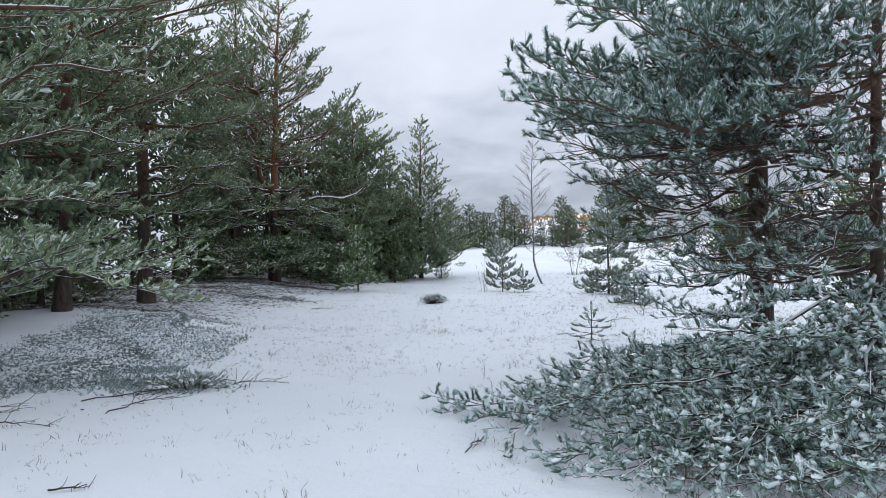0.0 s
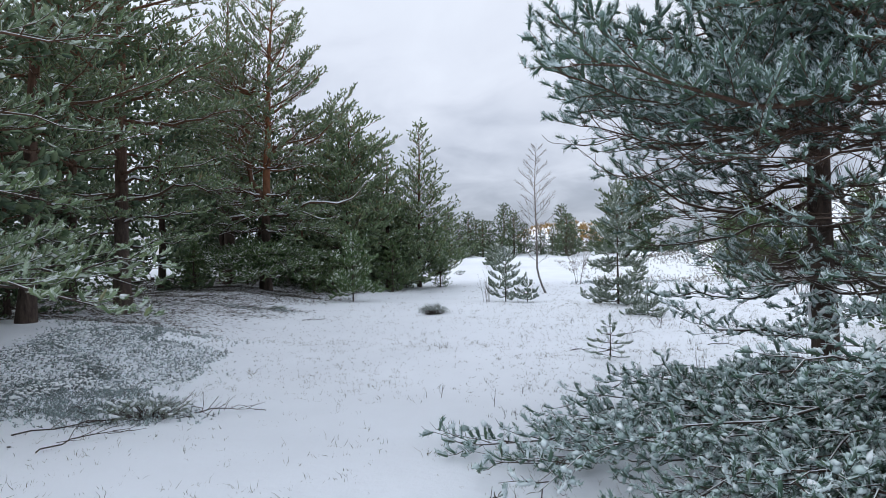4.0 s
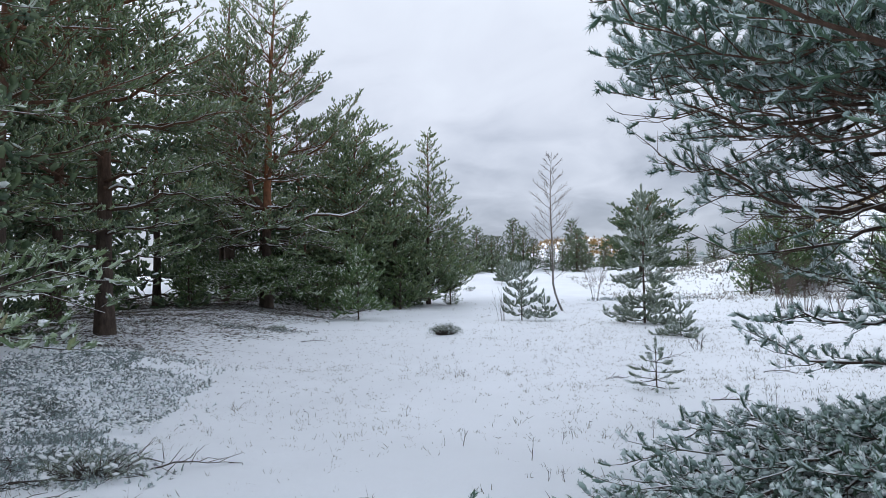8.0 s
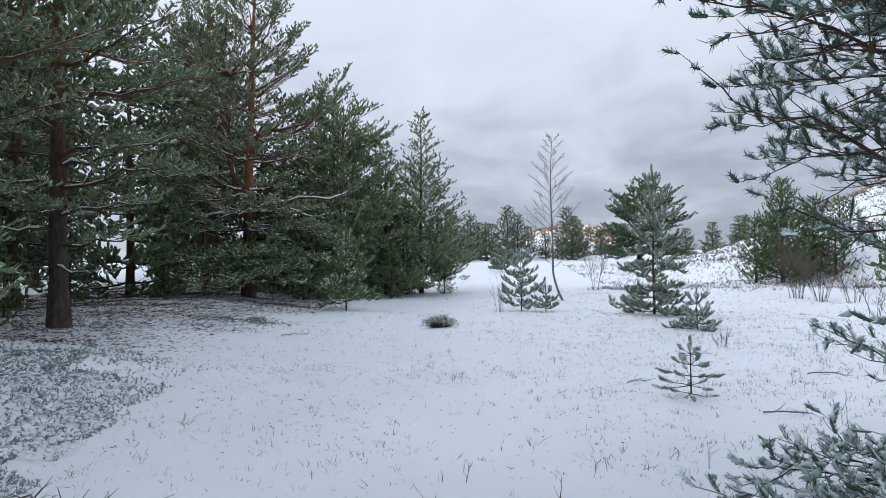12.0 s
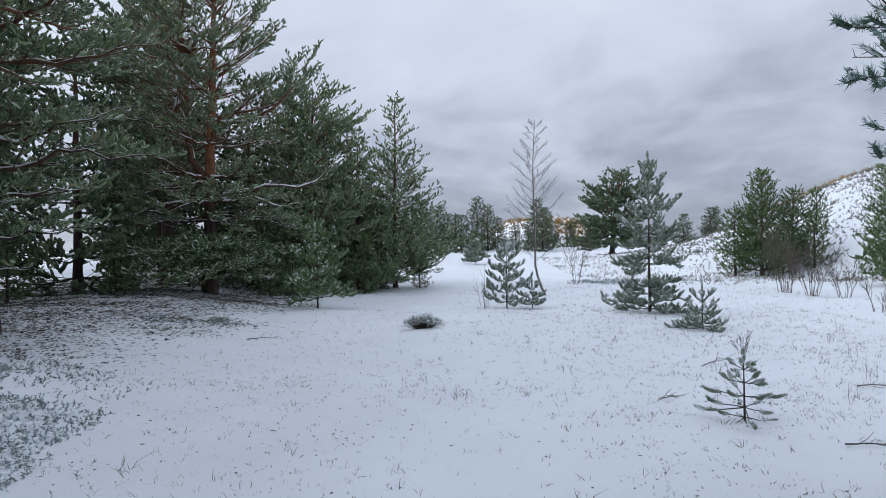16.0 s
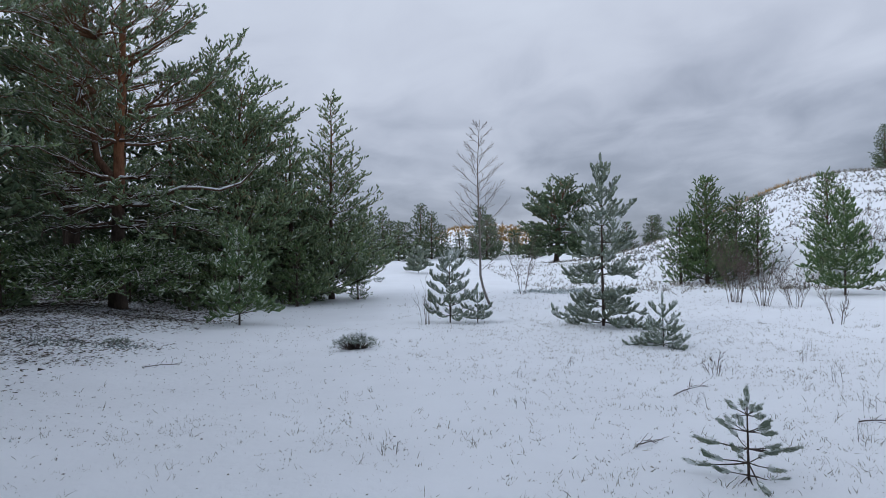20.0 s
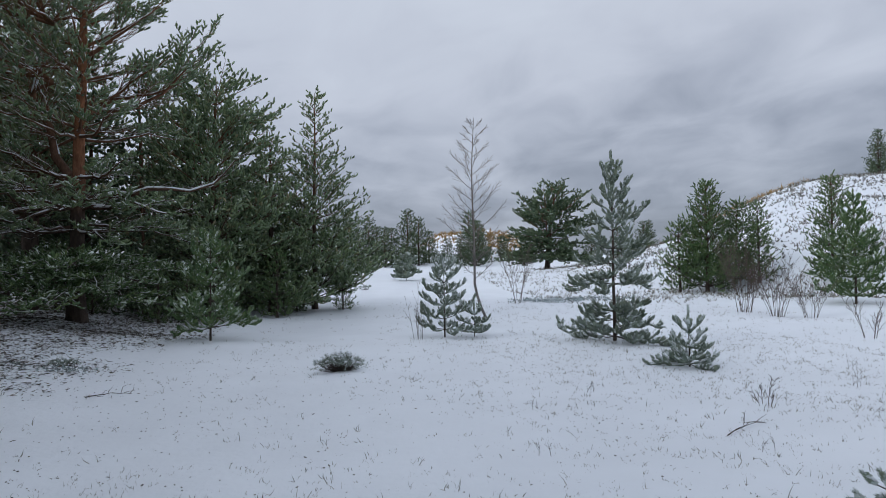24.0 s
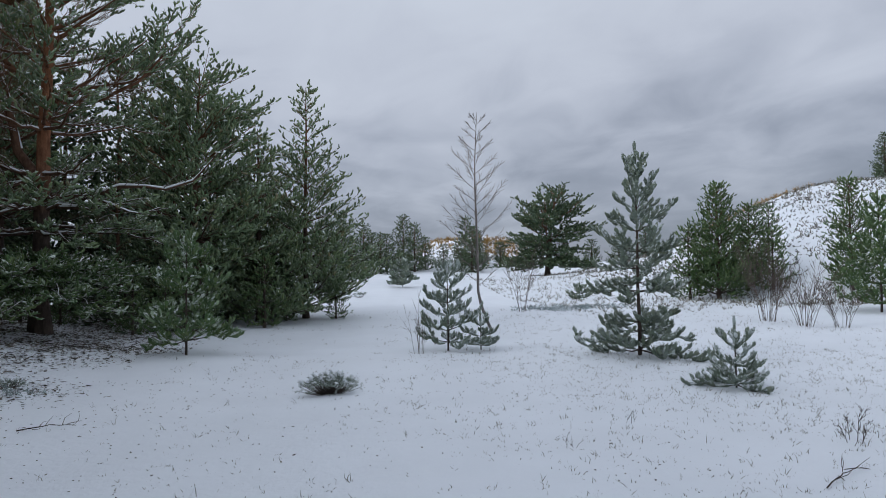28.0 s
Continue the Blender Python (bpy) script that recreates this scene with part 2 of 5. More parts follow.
def land(x, y):
    """Height of the snow at a place."""
    x, y = np.asarray(x, float), np.asarray(y, float)
    z = 0.22 * smooth(12, 25, y) + 0.2 * smooth(24, 36, y) + 1.08 * smooth(36, 52, y)
    z = z + 0.42 * smooth(-3.6, -7.2, x) * smooth(4, 12, y)
    z = z + 0.28 * np.exp(-((x + 4.9) / 1.2) ** 2 - ((y - 11.4) / 1.6) ** 2)
    # the dune on the right
    s, t = 0.75 * x + 0.66 * y, -0.66 * x + 0.75 * y
    up = 6.35 * np.clip((s - 35.2) / 24.0, 0, 1) ** 0.62 * smooth(34.4, 39, s) + 0.6 * smooth(57, 66, s)
    z = z + up * (1 - smooth(-8, 13, t - 17 - 0.25 * (s - 42))) * (1 - 0.75 * smooth(80, 160, s))
    # far dunes ahead
    z = z + 4.0 * np.exp(-((x - 21.5) / 6.5) ** 2 - ((y - 97) / 10) ** 2) + 2.9 * np.exp(-((x - 14.6) / 4.5) ** 2 - ((y - 106) / 10) ** 2)
    far = smooth(60, 130, np.hypot(x, y))
    z = z + far * (1.2 + 1.2 * np.sin(0.021 * x + 1) * np.sin(0.017 * y))
    # a faint trodden line beside the wood
    away = (x + 2.75) - 0.17 * (y - 14)
    z = z - 0.022 * np.exp(-(away / 0.17) ** 2) * smooth(6, 10, y) * smooth(30, 22, y) * (0.6 + 0.4 * np.sin(4.2 * y))
    z = z - 0.018 * np.exp(-((away - 0.5) / 0.15) ** 2) * smooth(6, 10, y) * smooth(30, 22, y) * (0.6 + 0.4 * np.sin(4.2 * y + 2))
    return z + wobble(x, y) * (1 + 1.2 * smooth(32, 45, s))


# ---- mesh building ----
rng = np.random.default_rng(7)
UP = np.array((0.0, 0.0, 1.0))


def unit(v):
    v = np.asarray(v, float)
    return v / np.maximum(np.linalg.norm(v, axis=-1, keepdims=True), 1e-9)


class Geo:
    """Collects vertices and faces of one mesh."""

    def __init__(self):
        self.v, self.f3, self.f4, self.m3, self.n = [], [], [], [], 0

    def add(self, v, f3=None, f4=None, slot=None):
        v = np.asarray(v, float).reshape(-1, 3)
        if f3 is not None:
            f3 = np.asarray(f3).reshape(-1, 3)
            self.f3.append(f3 + self.n)
            self.m3.append(np.zeros(len(f3), np.int32) if slot is None else slot.astype(np.int32).ravel())
        if f4 is not None:
            self.f4.append(np.asarray(f4).reshape(-1, 4) + self.n)
        self.v.append(v)
        self.n += len(v)

    def mesh(self, name, mat, shade=True):
        me = bpy.data.meshes.new(name)
        v = np.concatenate(self.v)
        f3 = np.concatenate(self.f3) if self.f3 else np.zeros((0, 3), int)
        f4 = np.concatenate(self.f4) if self.f4 else np.zeros((0, 4), int)
        idx = np.concatenate((f3.ravel(), f4.ravel())).astype(np.int32)
        tot = np.concatenate((np.full(len(f3), 3), np.full(len(f4), 4))).astype(np.int32)
        start = np.concatenate(((0,), np.cumsum(tot)[:-1])).astype(np.int32)
        me.vertices.add(len(v))
        me.loops.add(len(idx))
        me.polygons.add(len(tot))
        me.vertices.foreach_set("co", v.astype(np.float32).ravel())
        me.loops.foreach_set("vertex_index", idx)
        me.polygons.foreach_set("loop_start", start)
        me.polygons.foreach_set("use_smooth", np.full(len(tot), shade))
        me.materials.append(mat)
        if any(m.any() for m in self.m3):
            me.materials.append(M_RIME_GREY if mat is M_YOUNG else M_RIME_WARM if mat in (M_NEEDLE, M_FARN, M_YOUNG_GREEN) else M_RIME)
            me.polygons.foreach_set("material_index", np.concatenate((*self.m3, np.zeros(len(f4), np.int32))))
        me.update(calc_edges=True)
        return me


def part(name, geo, mat, parent, label="", shade=True):
    ob = new(name, geo.mesh(name, mat, shade))
    ob.parent = parent
    if label:
        tagged(ob, label)
    return ob


def tubes(geo, p, r, sides=4):
    """N tubes through K points each: p (N, K, 3), r (N, K)."""
    p, r = np.asarray(p, float), np.asarray(r, float)
    if p.ndim == 2:
        p, r = p[None], r[None]
    n, k = r.shape
    t = unit(np.gradient(p, axis=1))
    ref = np.where(np.abs(t[:, :1, 2:]) > 0.9, np.array((1.0, 0, 0)), UP)
    u = unit(np.cross(t, ref))
    w = np.cross(t, u)
    a = np.arange(sides) * 2 * math.pi / sides
    ring = p[:, :, None] + r[:, :, None, None] * (np.cos(a)[:, None] * u[:, :, None] + np.sin(a)[:, None] * w[:, :, None])
    base = np.arange(n)[:, None, None] * k * sides
    i = base + np.arange(k - 1)[None, :, None] * sides + np.arange(sides)[None, None]
    j = base + np.arange(k - 1)[None, :, None] * sides + (np.arange(sides)[None, None] + 1) % sides
    geo.add(ring, f4=np.stack((i, j, j + sides, i + sides), -1))


def needles(geo, b, d, ln, k, nl, w, lo=20, hi=55, lift=0.1, rime=0.0, thick=0.5):
    """Needle-clad shoots: from b along d, ln long, k needles each, nl long and w wide."""
    n = len(b)
    if not n:
        return
    d = unit(d)
    ref = np.where(np.abs(d[:, 2:]) > 0.9, np.array((1.0, 0, 0)), UP)
    u = unit(np.cross(d, ref))
    q = np.cross(d, u)
    s = (np.arange(k) + rng.random((n, k))) / k
    ph = rng.random((n, k)) * 2 * math.pi
    a = np.radians(lo + (hi - lo) * rng.random((n, k)))[..., None]
    rad = np.cos(ph)[..., None] * u[:, None] + np.sin(ph)[..., None] * q[:, None]
    nd = unit(d[:, None] * np.cos(a) + rad * np.sin(a) + UP * lift)
    p0 = b[:, None] + d[:, None] * (ln[:, None] * s)[..., None]
    tip = p0 + nd * (nl * (0.7 + 0.45 * rng.random((n, k))))[..., None]
    iced = (rad[..., 2] > 0.05 - 1.2 * max(0.0, rime - 0.6)) & (rng.random((n, k)) < rime * (0.4 + 1.2 * rng.random((n, 1))))
    sd = unit(np.cross(nd, rng.normal(size=(n, k, 3)))) * (w * np.where(iced, thick, 0.5))[..., None]
    v = np.stack((p0 - sd, p0 + sd, tip), 2).reshape(-1, 3)
    geo.add(v, f3=np.arange(n * k * 3).reshape(-1, 3), slot=iced)


def tufts(geo, b, d, ln, k, nl, w, core, lo=18, hi=48, lift=0.1, rime=0.0, thick=0.5):
    """Foxtail shoots: a dense spindle of packed needles with single needles standing out of it."""
    n = len(b)
    if not n:
        return
    d = unit(d)
    ref = np.where(np.abs(d[:, 2:]) > 0.9, np.array((1.0, 0, 0)), UP)
    u = unit(np.cross(d, ref))
    q = np.cross(d, u)
    if core:
        a = np.arange(3) * math.pi / 1.5 + rng.random((n, 1)) * 6.28
        rad = np.cos(a)[..., None] * u[:, None] + np.sin(a)[..., None] * q[:, None]
        r = core * nl * (0.6 + 0.8 * rng.random((n, 2, 3, 1))) * np.array((0.8, 1.0)).reshape(1, 2, 1, 1)
        p0 = b - d * (ln * 0.05)[:, None]
        p1 = b + d * (ln * 0.8)[:, None]
        tip = b + d * (ln + 0.3 * nl)[:, None] + UP * (0.08 * ln)[:, None]
        v = np.concatenate((p0[:, None] + rad * r[:, 0], p1[:, None] + rad * r[:, 1], tip[:, None]), 1)
        i, j = np.arange(3), (np.arange(3) + 1) % 3
        f = np.stack((np.stack((i, j, j + 3), -1), np.stack((i, j + 3, i + 3), -1), np.stack((i + 3, j + 3, np.full(3, 6)), -1)), 1)
        iced = (rad[:, i, 2] + rad[:, j, 2] > 0.1 - 2.0 * max(0.0, rime - 0.8)) & (rng.random((n, 3)) < rime * (0.35 + 1.1 * rng.random((n, 1))))
        geo.add(v, f3=(np.arange(n)[:, None, None, None] * 7 + f), slot=np.repeat(iced[..., None], 3, 2) & (rng.random((n, 3, 3)) < 0.85))
    needles(geo, b, d + UP * 0.05, ln * 1.02, k, nl, w, lo, hi, lift, rime, thick)


_a = np.arange(5) * 2 * math.pi / 5
PAD = np.concatenate((((0, 0, 1.0),), np.stack((0.85 * np.cos(_a), 0.85 * np.sin(_a), np.full(5, 0.5)), -1),
                      np.stack((np.cos(_a + 0.6), np.sin(_a + 0.6), np.full(5, -0.25)), -1), ((0, 0, -0.6),)))
PADF = np.array([(0, 1 + i, 1 + (i + 1) % 5) for i in range(5)] + [(1 + i, 6 + i, 1 + (i + 1) % 5) for i in range(5)]
                + [(1 + (i + 1) % 5, 6 + i, 6 + (i + 1) % 5) for i in range(5)] + [(11, 6 + (i + 1) % 5, 6 + i) for i in range(5)])


CRUST = np.concatenate((((0, 0, 1.0),), np.stack((np.cos(_a), np.sin(_a), np.full(5, 0.1)), -1), ((0, 0, -0.55),)))
CRUSTF = np.array([(0, 1 + i, 1 + (i + 1) % 5) for i in range(5)] + [(6, 1 + (i + 1) % 5, 1 + i) for i in range(5)])


def crusts(geo, c, d, z):
    """Small lumps of rime frozen onto needles."""
    n = len(c)
    d = unit(d)
    sd = unit(np.cross(d, UP) + 1e-6)
    up = np.cross(sd, d)
    o = CRUST[None] * (0.55 + 0.9 * rng.random((n, 7, 1)))
    v = c[:, None] + o[..., :1] * (d * 1.05 * z[:, None])[:, None] + o[..., 1:2] * (sd * 0.9 * z[:, None])[:, None] + o[..., 2:] * (up * 0.75 * z[:, None])[:, None]
    geo.add(v, f3=(np.arange(n)[:, None, None] * 7 + CRUSTF), slot=np.ones(n * 10))


def clumps(geo, c, d, ln, wd, th):
    """Small pads of snow lying on shoots."""
    n = len(c)
    if not n:
        return
    d = unit(d * np.array((1, 1, 0.75)))
    sd = unit(np.cross(d, UP) + 1e-6)
    up = np.cross(sd, d)
    o = PAD[None] * (0.65 + 0.7 * rng.random((n, 12, 1)))
    v = c[:, None] + o[..., :1] * (d * ln[:, None])[:, None] + o[..., 1:2] * (sd * wd[:, None])[:, None] + o[..., 2:] * (up * th[:, None])[:, None]
    geo.add(v, f3=(np.arange(n)[:, None, None] * 12 + PADF))


def along(path, s):
    """Points and directions at shares s of a polyline."""
    k = len(path)
    x = np.linspace(0, 1, k)
    p = np.stack([np.interp(s, x, path[:, i]) for i in range(3)], -1)
    t = unit(np.gradient(path, axis=0))
    return p, unit(np.stack([np.interp(s, x, t[:, i]) for i in range(3)], -1))


def bough(a, b, sag=0.0, wave=0.045, k=11):
    """A limb's line from a to b, sagging or arched, with kinks."""
    a, b = np.asarray(a, float), np.asarray(b, float)
    u = np.linspace(0, 1, k)[:, None]
    ln = np.linalg.norm(b - a)
    p = a + (b - a) * u - UP * sag * ln * np.sin(math.pi * u)
    j = rng.normal(size=(k, 3)) * wave * ln * 0.3
    j = (j + np.roll(j, 1, 0) + np.roll(j, -1, 0)) * 0.5
    j[0] = j[-1] = 0
    return p + j


class Style:
    """How a tree's limbs branch and leaf."""

    def __init__(self, sp1=0.30, sp2=0.17, sp3=0.10, c1=0.42, c2=0.42, start=0.18, leaf=0.35, shoot=0.13, k=18, nl=0.055, w=0.006, twig=3, cap=1.5, rime=0.3, cover=0.45, lmin=0.22, perk=0.25, thick=0.5, frost=0.0, fpad=0.03,
                 rise=0.10, roll=0.5, snow=0.3, pad=0.03, mat=M_NEEDLE, lo=18, hi=50, core=0.4, inner=0.2, loose=0.16):
        self.sp1, self.sp2, self.sp3, self.c1, self.c2, self.start, self.leaf = sp1, sp2, sp3, c1, c2, start, leaf
        self.shoot, self.k, self.nl, self.w, self.rise, self.roll = shoot, k, nl, w, rise, roll
        self.snow, self.pad, self.mat, self.lo, self.hi, self.twig, self.cap, self.rime, self.cover, self.lmin, self.perk, self.thick, self.frost, self.fpad, self.core, self.inner, self.loose = snow, pad, mat, lo, hi, twig, cap, rime, cover, lmin, perk, thick, frost, fpad, core, inner, loose


def dress(tree, path, r0, st, name="limb", sides=6, crown=None):
    """One limb with side twigs, needles and lying snow."""
    leaf, snow, wood = (Geo(), Geo(), Geo()) if crown is None else (*crown, Geo())[:3]
    path = np.asarray(path, float)
    k = len(path)
    ln = np.linalg.norm(np.diff(path, axis=0), axis=1).sum()
    rad = r0 * (1 - 0.95 * np.linspace(0, 1, k)) ** 1.25 + 0.003
    tubes(wood, path, rad, sides)
    tubes(snow, path[1:] + UP * rad[1:, None] * 0.72, rad[1:] * st.cover * (0.6 + 0.8 * rng.random(k - 1)), 4)
    # first order twigs
    n1 = max(3, int(ln * (1 - st.start) / st.sp1))
    s1 = np.clip(st.start + (1 - st.start) * (np.arange(n1) + 0.3 + 0.6 * rng.random(n1)) / n1, 0, 0.99)
    p1, t1 = along(path, s1)
    sgn = np.where(np.arange(n1) % 2, 1.0, -1.0)[:, None]
    hz = unit(np.cross(t1, UP))
    roll = rng.normal(size=(n1, 1)) * st.roll
    sd = hz * np.cos(roll) * sgn + UP * np.sin(roll)
    a = np.radians(30 + 32 * rng.random((n1, 1)))
    d1 = unit(t1 * np.cos(a) + sd * np.sin(a) + UP * st.rise)
    l1 = np.maximum(st.lmin, st.c1 * ln * (1.12 - s1) * (0.65 + 0.6 * rng.random(n1)))
    l1 = np.minimum(l1, st.cap * (0.7 + 0.3 * rng.random(n1)))
    u = np.linspace(0, 1, 4)
    bend = unit(t1 * 0.5 + UP * (0.2 + st.rise))
    q1 = p1[:, None] + (d1[:, None] * u[:, None] + bend[:, None] * (0.22 * u[:, None] ** 2)) * l1[:, None, None]
    q1[:, 1:-1] += rng.normal(size=(n1, 2, 3)) * 0.035 * l1[:, None, None]
    rr = np.minimum(0.35 * r0, 0.003 + 0.007 * l1)
    if st.twig:
        tubes(wood, q1, rr[:, None] * (1 - 0.65 * u), 3)
    else:
        tubes(wood, q1[:, ::3], rr[:, None] * (1 - 0.65 * u[::3]), 3)
    if st.cover > 0.5:
        tubes(snow, q1[:, 1:] + UP * (rr * 0.7)[:, None, None], rr[:, None] * st.cover * (1 - 0.5 * u[1:]), 3)
    # second order
    n2 = np.maximum(2, (l1 / st.sp2).astype(int))
    ix = np.repeat(np.arange(n1), n2)
    cnt = np.concatenate([np.arange(c) for c in n2])
    s2 = np.clip(st.inner + (1 - st.inner) * (cnt + 0.5 + 0.5 * rng.random(len(ix))) / n2[ix], 0.08, 1.0)
    f = s2 * 3
    lo_ = np.minimum(f.astype(int), 2)
    fr = (f - lo_)[:, None]
    p2 = q1[ix, lo_] * (1 - fr) + q1[ix, lo_ + 1] * fr
    t2 = unit(q1[ix, lo_ + 1] - q1[ix, lo_])
    hz2 = unit(np.cross(t2, UP))
    sg2 = np.where(cnt % 2, 1.0, -1.0)[:, None]
    roll2 = rng.normal(size=(len(ix), 1)) * (st.roll + 0.15)
    sd2 = hz2 * np.cos(roll2) * sg2 + UP * np.sin(roll2)
    a2 = np.radians(25 + 35 * rng.random((len(ix), 1)))
    d2 = unit(t2 * np.cos(a2) + sd2 * np.sin(a2) + UP * (st.rise + 0.12))
    l2 = np.clip(st.c2 * l1[ix] * (1.15 - s2) * (0.7 + 0.6 * rng.random(len(ix))), 0.10, 0.6)
    q2 = p2[:, None] + d2[:, None] * (l2[:, None] * np.array((0, 0.5, 1.0)))[..., None]
    q2[:, 2] += UP * (0.6 * st.perk * l2)[:, None]
    if st.twig == 3:
        tubes(wood, q2, np.outer(0.0022 + 0.004 * l2, (1.0, 0.75, 0.45)), 3)
    elif st.twig == 2:
        tubes(wood, q2[:, ::2], np.outer(0.003 + 0.004 * l2, (1.0, 0.5)), 3)
    # shoots on them, from the leafy share of the limb outwards
    lim = s1[ix] + 0.35 * s2 * (l1[ix] / ln) > st.leaf * (0.75 + 0.5 * rng.random(len(ix)))
    n3 = np.maximum(1, (l2 / st.sp3).astype(int)) * lim
    jx = np.repeat(np.arange(len(ix)), n3)
    if len(jx):
        c3 = np.concatenate([np.arange(c) for c in n3])
        # needle-clad fingers: shoots end to end along the twig
        s3 = 0.15 + 0.85 * c3 / n3[jx]
        f3 = (s3 * 2)[:, None]
        b3 = np.where(f3 < 1, q2[jx, 0] * (1 - f3) + q2[jx, 1] * f3, q2[jx, 1] * (2 - f3) + q2[jx, 2] * (f3 - 1))
        e2 = unit(np.where(f3 < 0.75, q2[jx, 1] - q2[jx, 0], q2[jx, 2] - q2[jx, 1]))
        d3 = unit(e2 + rng.normal(size=(len(jx), 3)) * st.loose + UP * (0.02 + 0.5 * st.loose))
        l3 = np.maximum(st.shoot, l2[jx] * 0.95 / n3[jx]) * (0.85 + 0.3 * rng.random(len(jx)))
        tufts(leaf, b3, d3, l3, st.k, st.nl, st.w, st.core, st.lo, st.hi, 0.1, st.rime, st.thick)
        if st.frost:
            # rounded crusts of rime sitting on the tufts
            ice = np.repeat(np.arange(len(jx)), np.floor(st.frost + rng.random(len(jx))).astype(int))
            m = len(ice)
            c = b3[ice] + d3[ice] * (l3[ice] * (0.25 + 0.8 * rng.random(m)))[:, None] + rng.normal(size=(m, 3)) * st.nl * 0.3 + UP * st.nl * 0.25
            crusts(leaf, c, d3[ice] + rng.normal(size=(m, 3)) * 0.5, st.fpad * (0.45 + 0.85 * rng.random(m)))
        hit = rng.random(len(jx)) < st.snow
        if hit.any():
            c = b3[hit] + d3[hit] * (l3[hit] * (0.35 + 0.5 * rng.random(hit.sum())))[:, None] + UP * 0.016
            z = st.pad * (0.5 + 0.9 * rng.random(hit.sum()))
            clumps(snow, c, d3[hit], z * 1.3, z * 0.75, z * 0.5)
    if crown is not None and len(crown) > 2:
        return 0
    limb = part(name, wood, M_LIMB, tree)
    if crown is None:
        if leaf.n:
            tagged(part("needles", leaf, st.mat, limb), kind="stuff")
        tagged(part("lying_snow", snow, M_CLUMP, limb), kind="stuff")
    return len(jx)


def trunk_line(h, lean=(0, 0), wave=0.02, k=14):
    u = np.linspace(0, 1, k)
    p = np.zeros((k, 3))
    p[:, 2] = u * h
    p[:, :2] = np.outer(u ** 1.3, lean) + np.cumsum(rng.normal(size=(k, 2)), axis=0) * wave * h / k
    p[:, :2] -= p[0, :2]
    return p


def pine(place, h, r0, st, lean=(0, 0), z0=0.12, spread=0.3, whorls=12, per=4, crown="cone", label="", group="pines in the wood", limbs=(), skip=(), top=True, tilt=0.0, rise=0.25, st2=None, low=None, merge=False, bark=M_BARK, lowz=1.2, mid_st=None, midz=2.6, midy=1e9):
    """A pine: tapered trunk, limbs in whorls, twigs, needles, snow."""
    x, y = place[:2]
    root = new("pine_tree")
    root.location = (x, y, float(land(x, y)) - 0.06)
    tagged(root, label or "tall green pine with snow-dusted branches in the wood", "tree", group)
    line = trunk_line(h, lean)
    g = Geo()
    u = np.linspace(0, 1, len(line))
    rad = r0 * (1 - u) ** 0.85 + 0.008
    rad[0] *= 1.35
    tubes(g, line, rad, 10)
    part("trunk", g, bark, root)
    total = 0
    mass = (Geo(), Geo(), Geo()) if merge == "all" else (Geo(), Geo()) if merge else None
    for a, b, sag, rl, *own in limbs:
        use = own[0] if own else low if low and b[2] < lowz else mid_st if mid_st and b[2] < midz and b[1] < midy else st
        q = bough(np.subtract(a, root.location), np.subtract(b, root.location), sag + (0.035 if use is low else 0), 0.09)
        if use is low:
            q[:, 2] = np.maximum(q[:, 2], land(q[:, 0] + x, q[:, 1] + y) + 0.06 - root.location[2])
        total += dress(root, q, rl, use)
    for i in range(whorls):
        f = z0 + (0.985 - z0) * (i + 0.5 * rng.random()) / whorls
        p, t = along(line, np.array((f,)))
        az0 = rng.random() * 6.28
        v = (f - z0) / (1 - z0)
        if crown == "bullet":
            reach = spread * h * (1.02 - v) ** 0.66 * (0.85 + 0.15 * min(1, v * 6))
        elif crown == "cone":
            reach = spread * h * (1.02 - v) ** 0.8
        elif crown == "egg":
            reach = spread * h * (1.03 - v) ** 0.55 * (0.78 + 0.22 * min(1, v * 5))
        elif crown == "round":
            reach = spread * h * math.sqrt(max(0.06, 1 - (v * 1.5 - 0.5) ** 2)) * (0.75 + 0.25 * (v > 0.2))
        else:
            reach = spread * h * (0.28 + 1.1 * (1 - v)) * (1.02 - v) ** 0.35
        n = per if v < 0.8 else max(3, per - 1)
        for j in range(n):
            az = az0 + j * 6.283 / n + rng.normal() * 0.3
            if any(lo < (math.degrees(az) % 360) < hi and zl < f * h < zh for lo, hi, zl, zh in skip):
                continue
            el = rise * (0.2 + 1.6 * v) + tilt + rng.normal() * 0.08
            rr = reach * (0.7 + 0.5 * rng.random())
            d = np.array((math.cos(az) * math.cos(el), math.sin(az) * math.cos(el), math.sin(el)))
            q = bough(p[0], p[0] + d * rr, -0.03 if v > 0.4 else 0.07, 0.05, 7)
            total += dress(root, q, max(0.008, r0 * (0.17 if st2 else 0.24) * (rr / (spread * h)) * (1 - 0.3 * v)), st2 if st2 and (d[0] > 0.3 or f * h > 5.2) else st, crown=mass)
    if top:
        total += dress(root, line[-3:], 0.012, st, "leader", crown=mass)
    if merge:
        tagged(part("crown", mass[0], st.mat, root), kind="stuff")
        tagged(part("lying_snow", mass[1], M_CLUMP, root), kind="stuff")
    if merge == "all":
        tagged(part("branchwork", mass[2], M_LIMB, root), kind="stuff")
    return root

# ---- the ground ----


def spaced(stops):
    """Grid lines: (from, to, step) stretches."""
    return np.concatenate([np.arange(a, b, s) for a, b, s in stops])


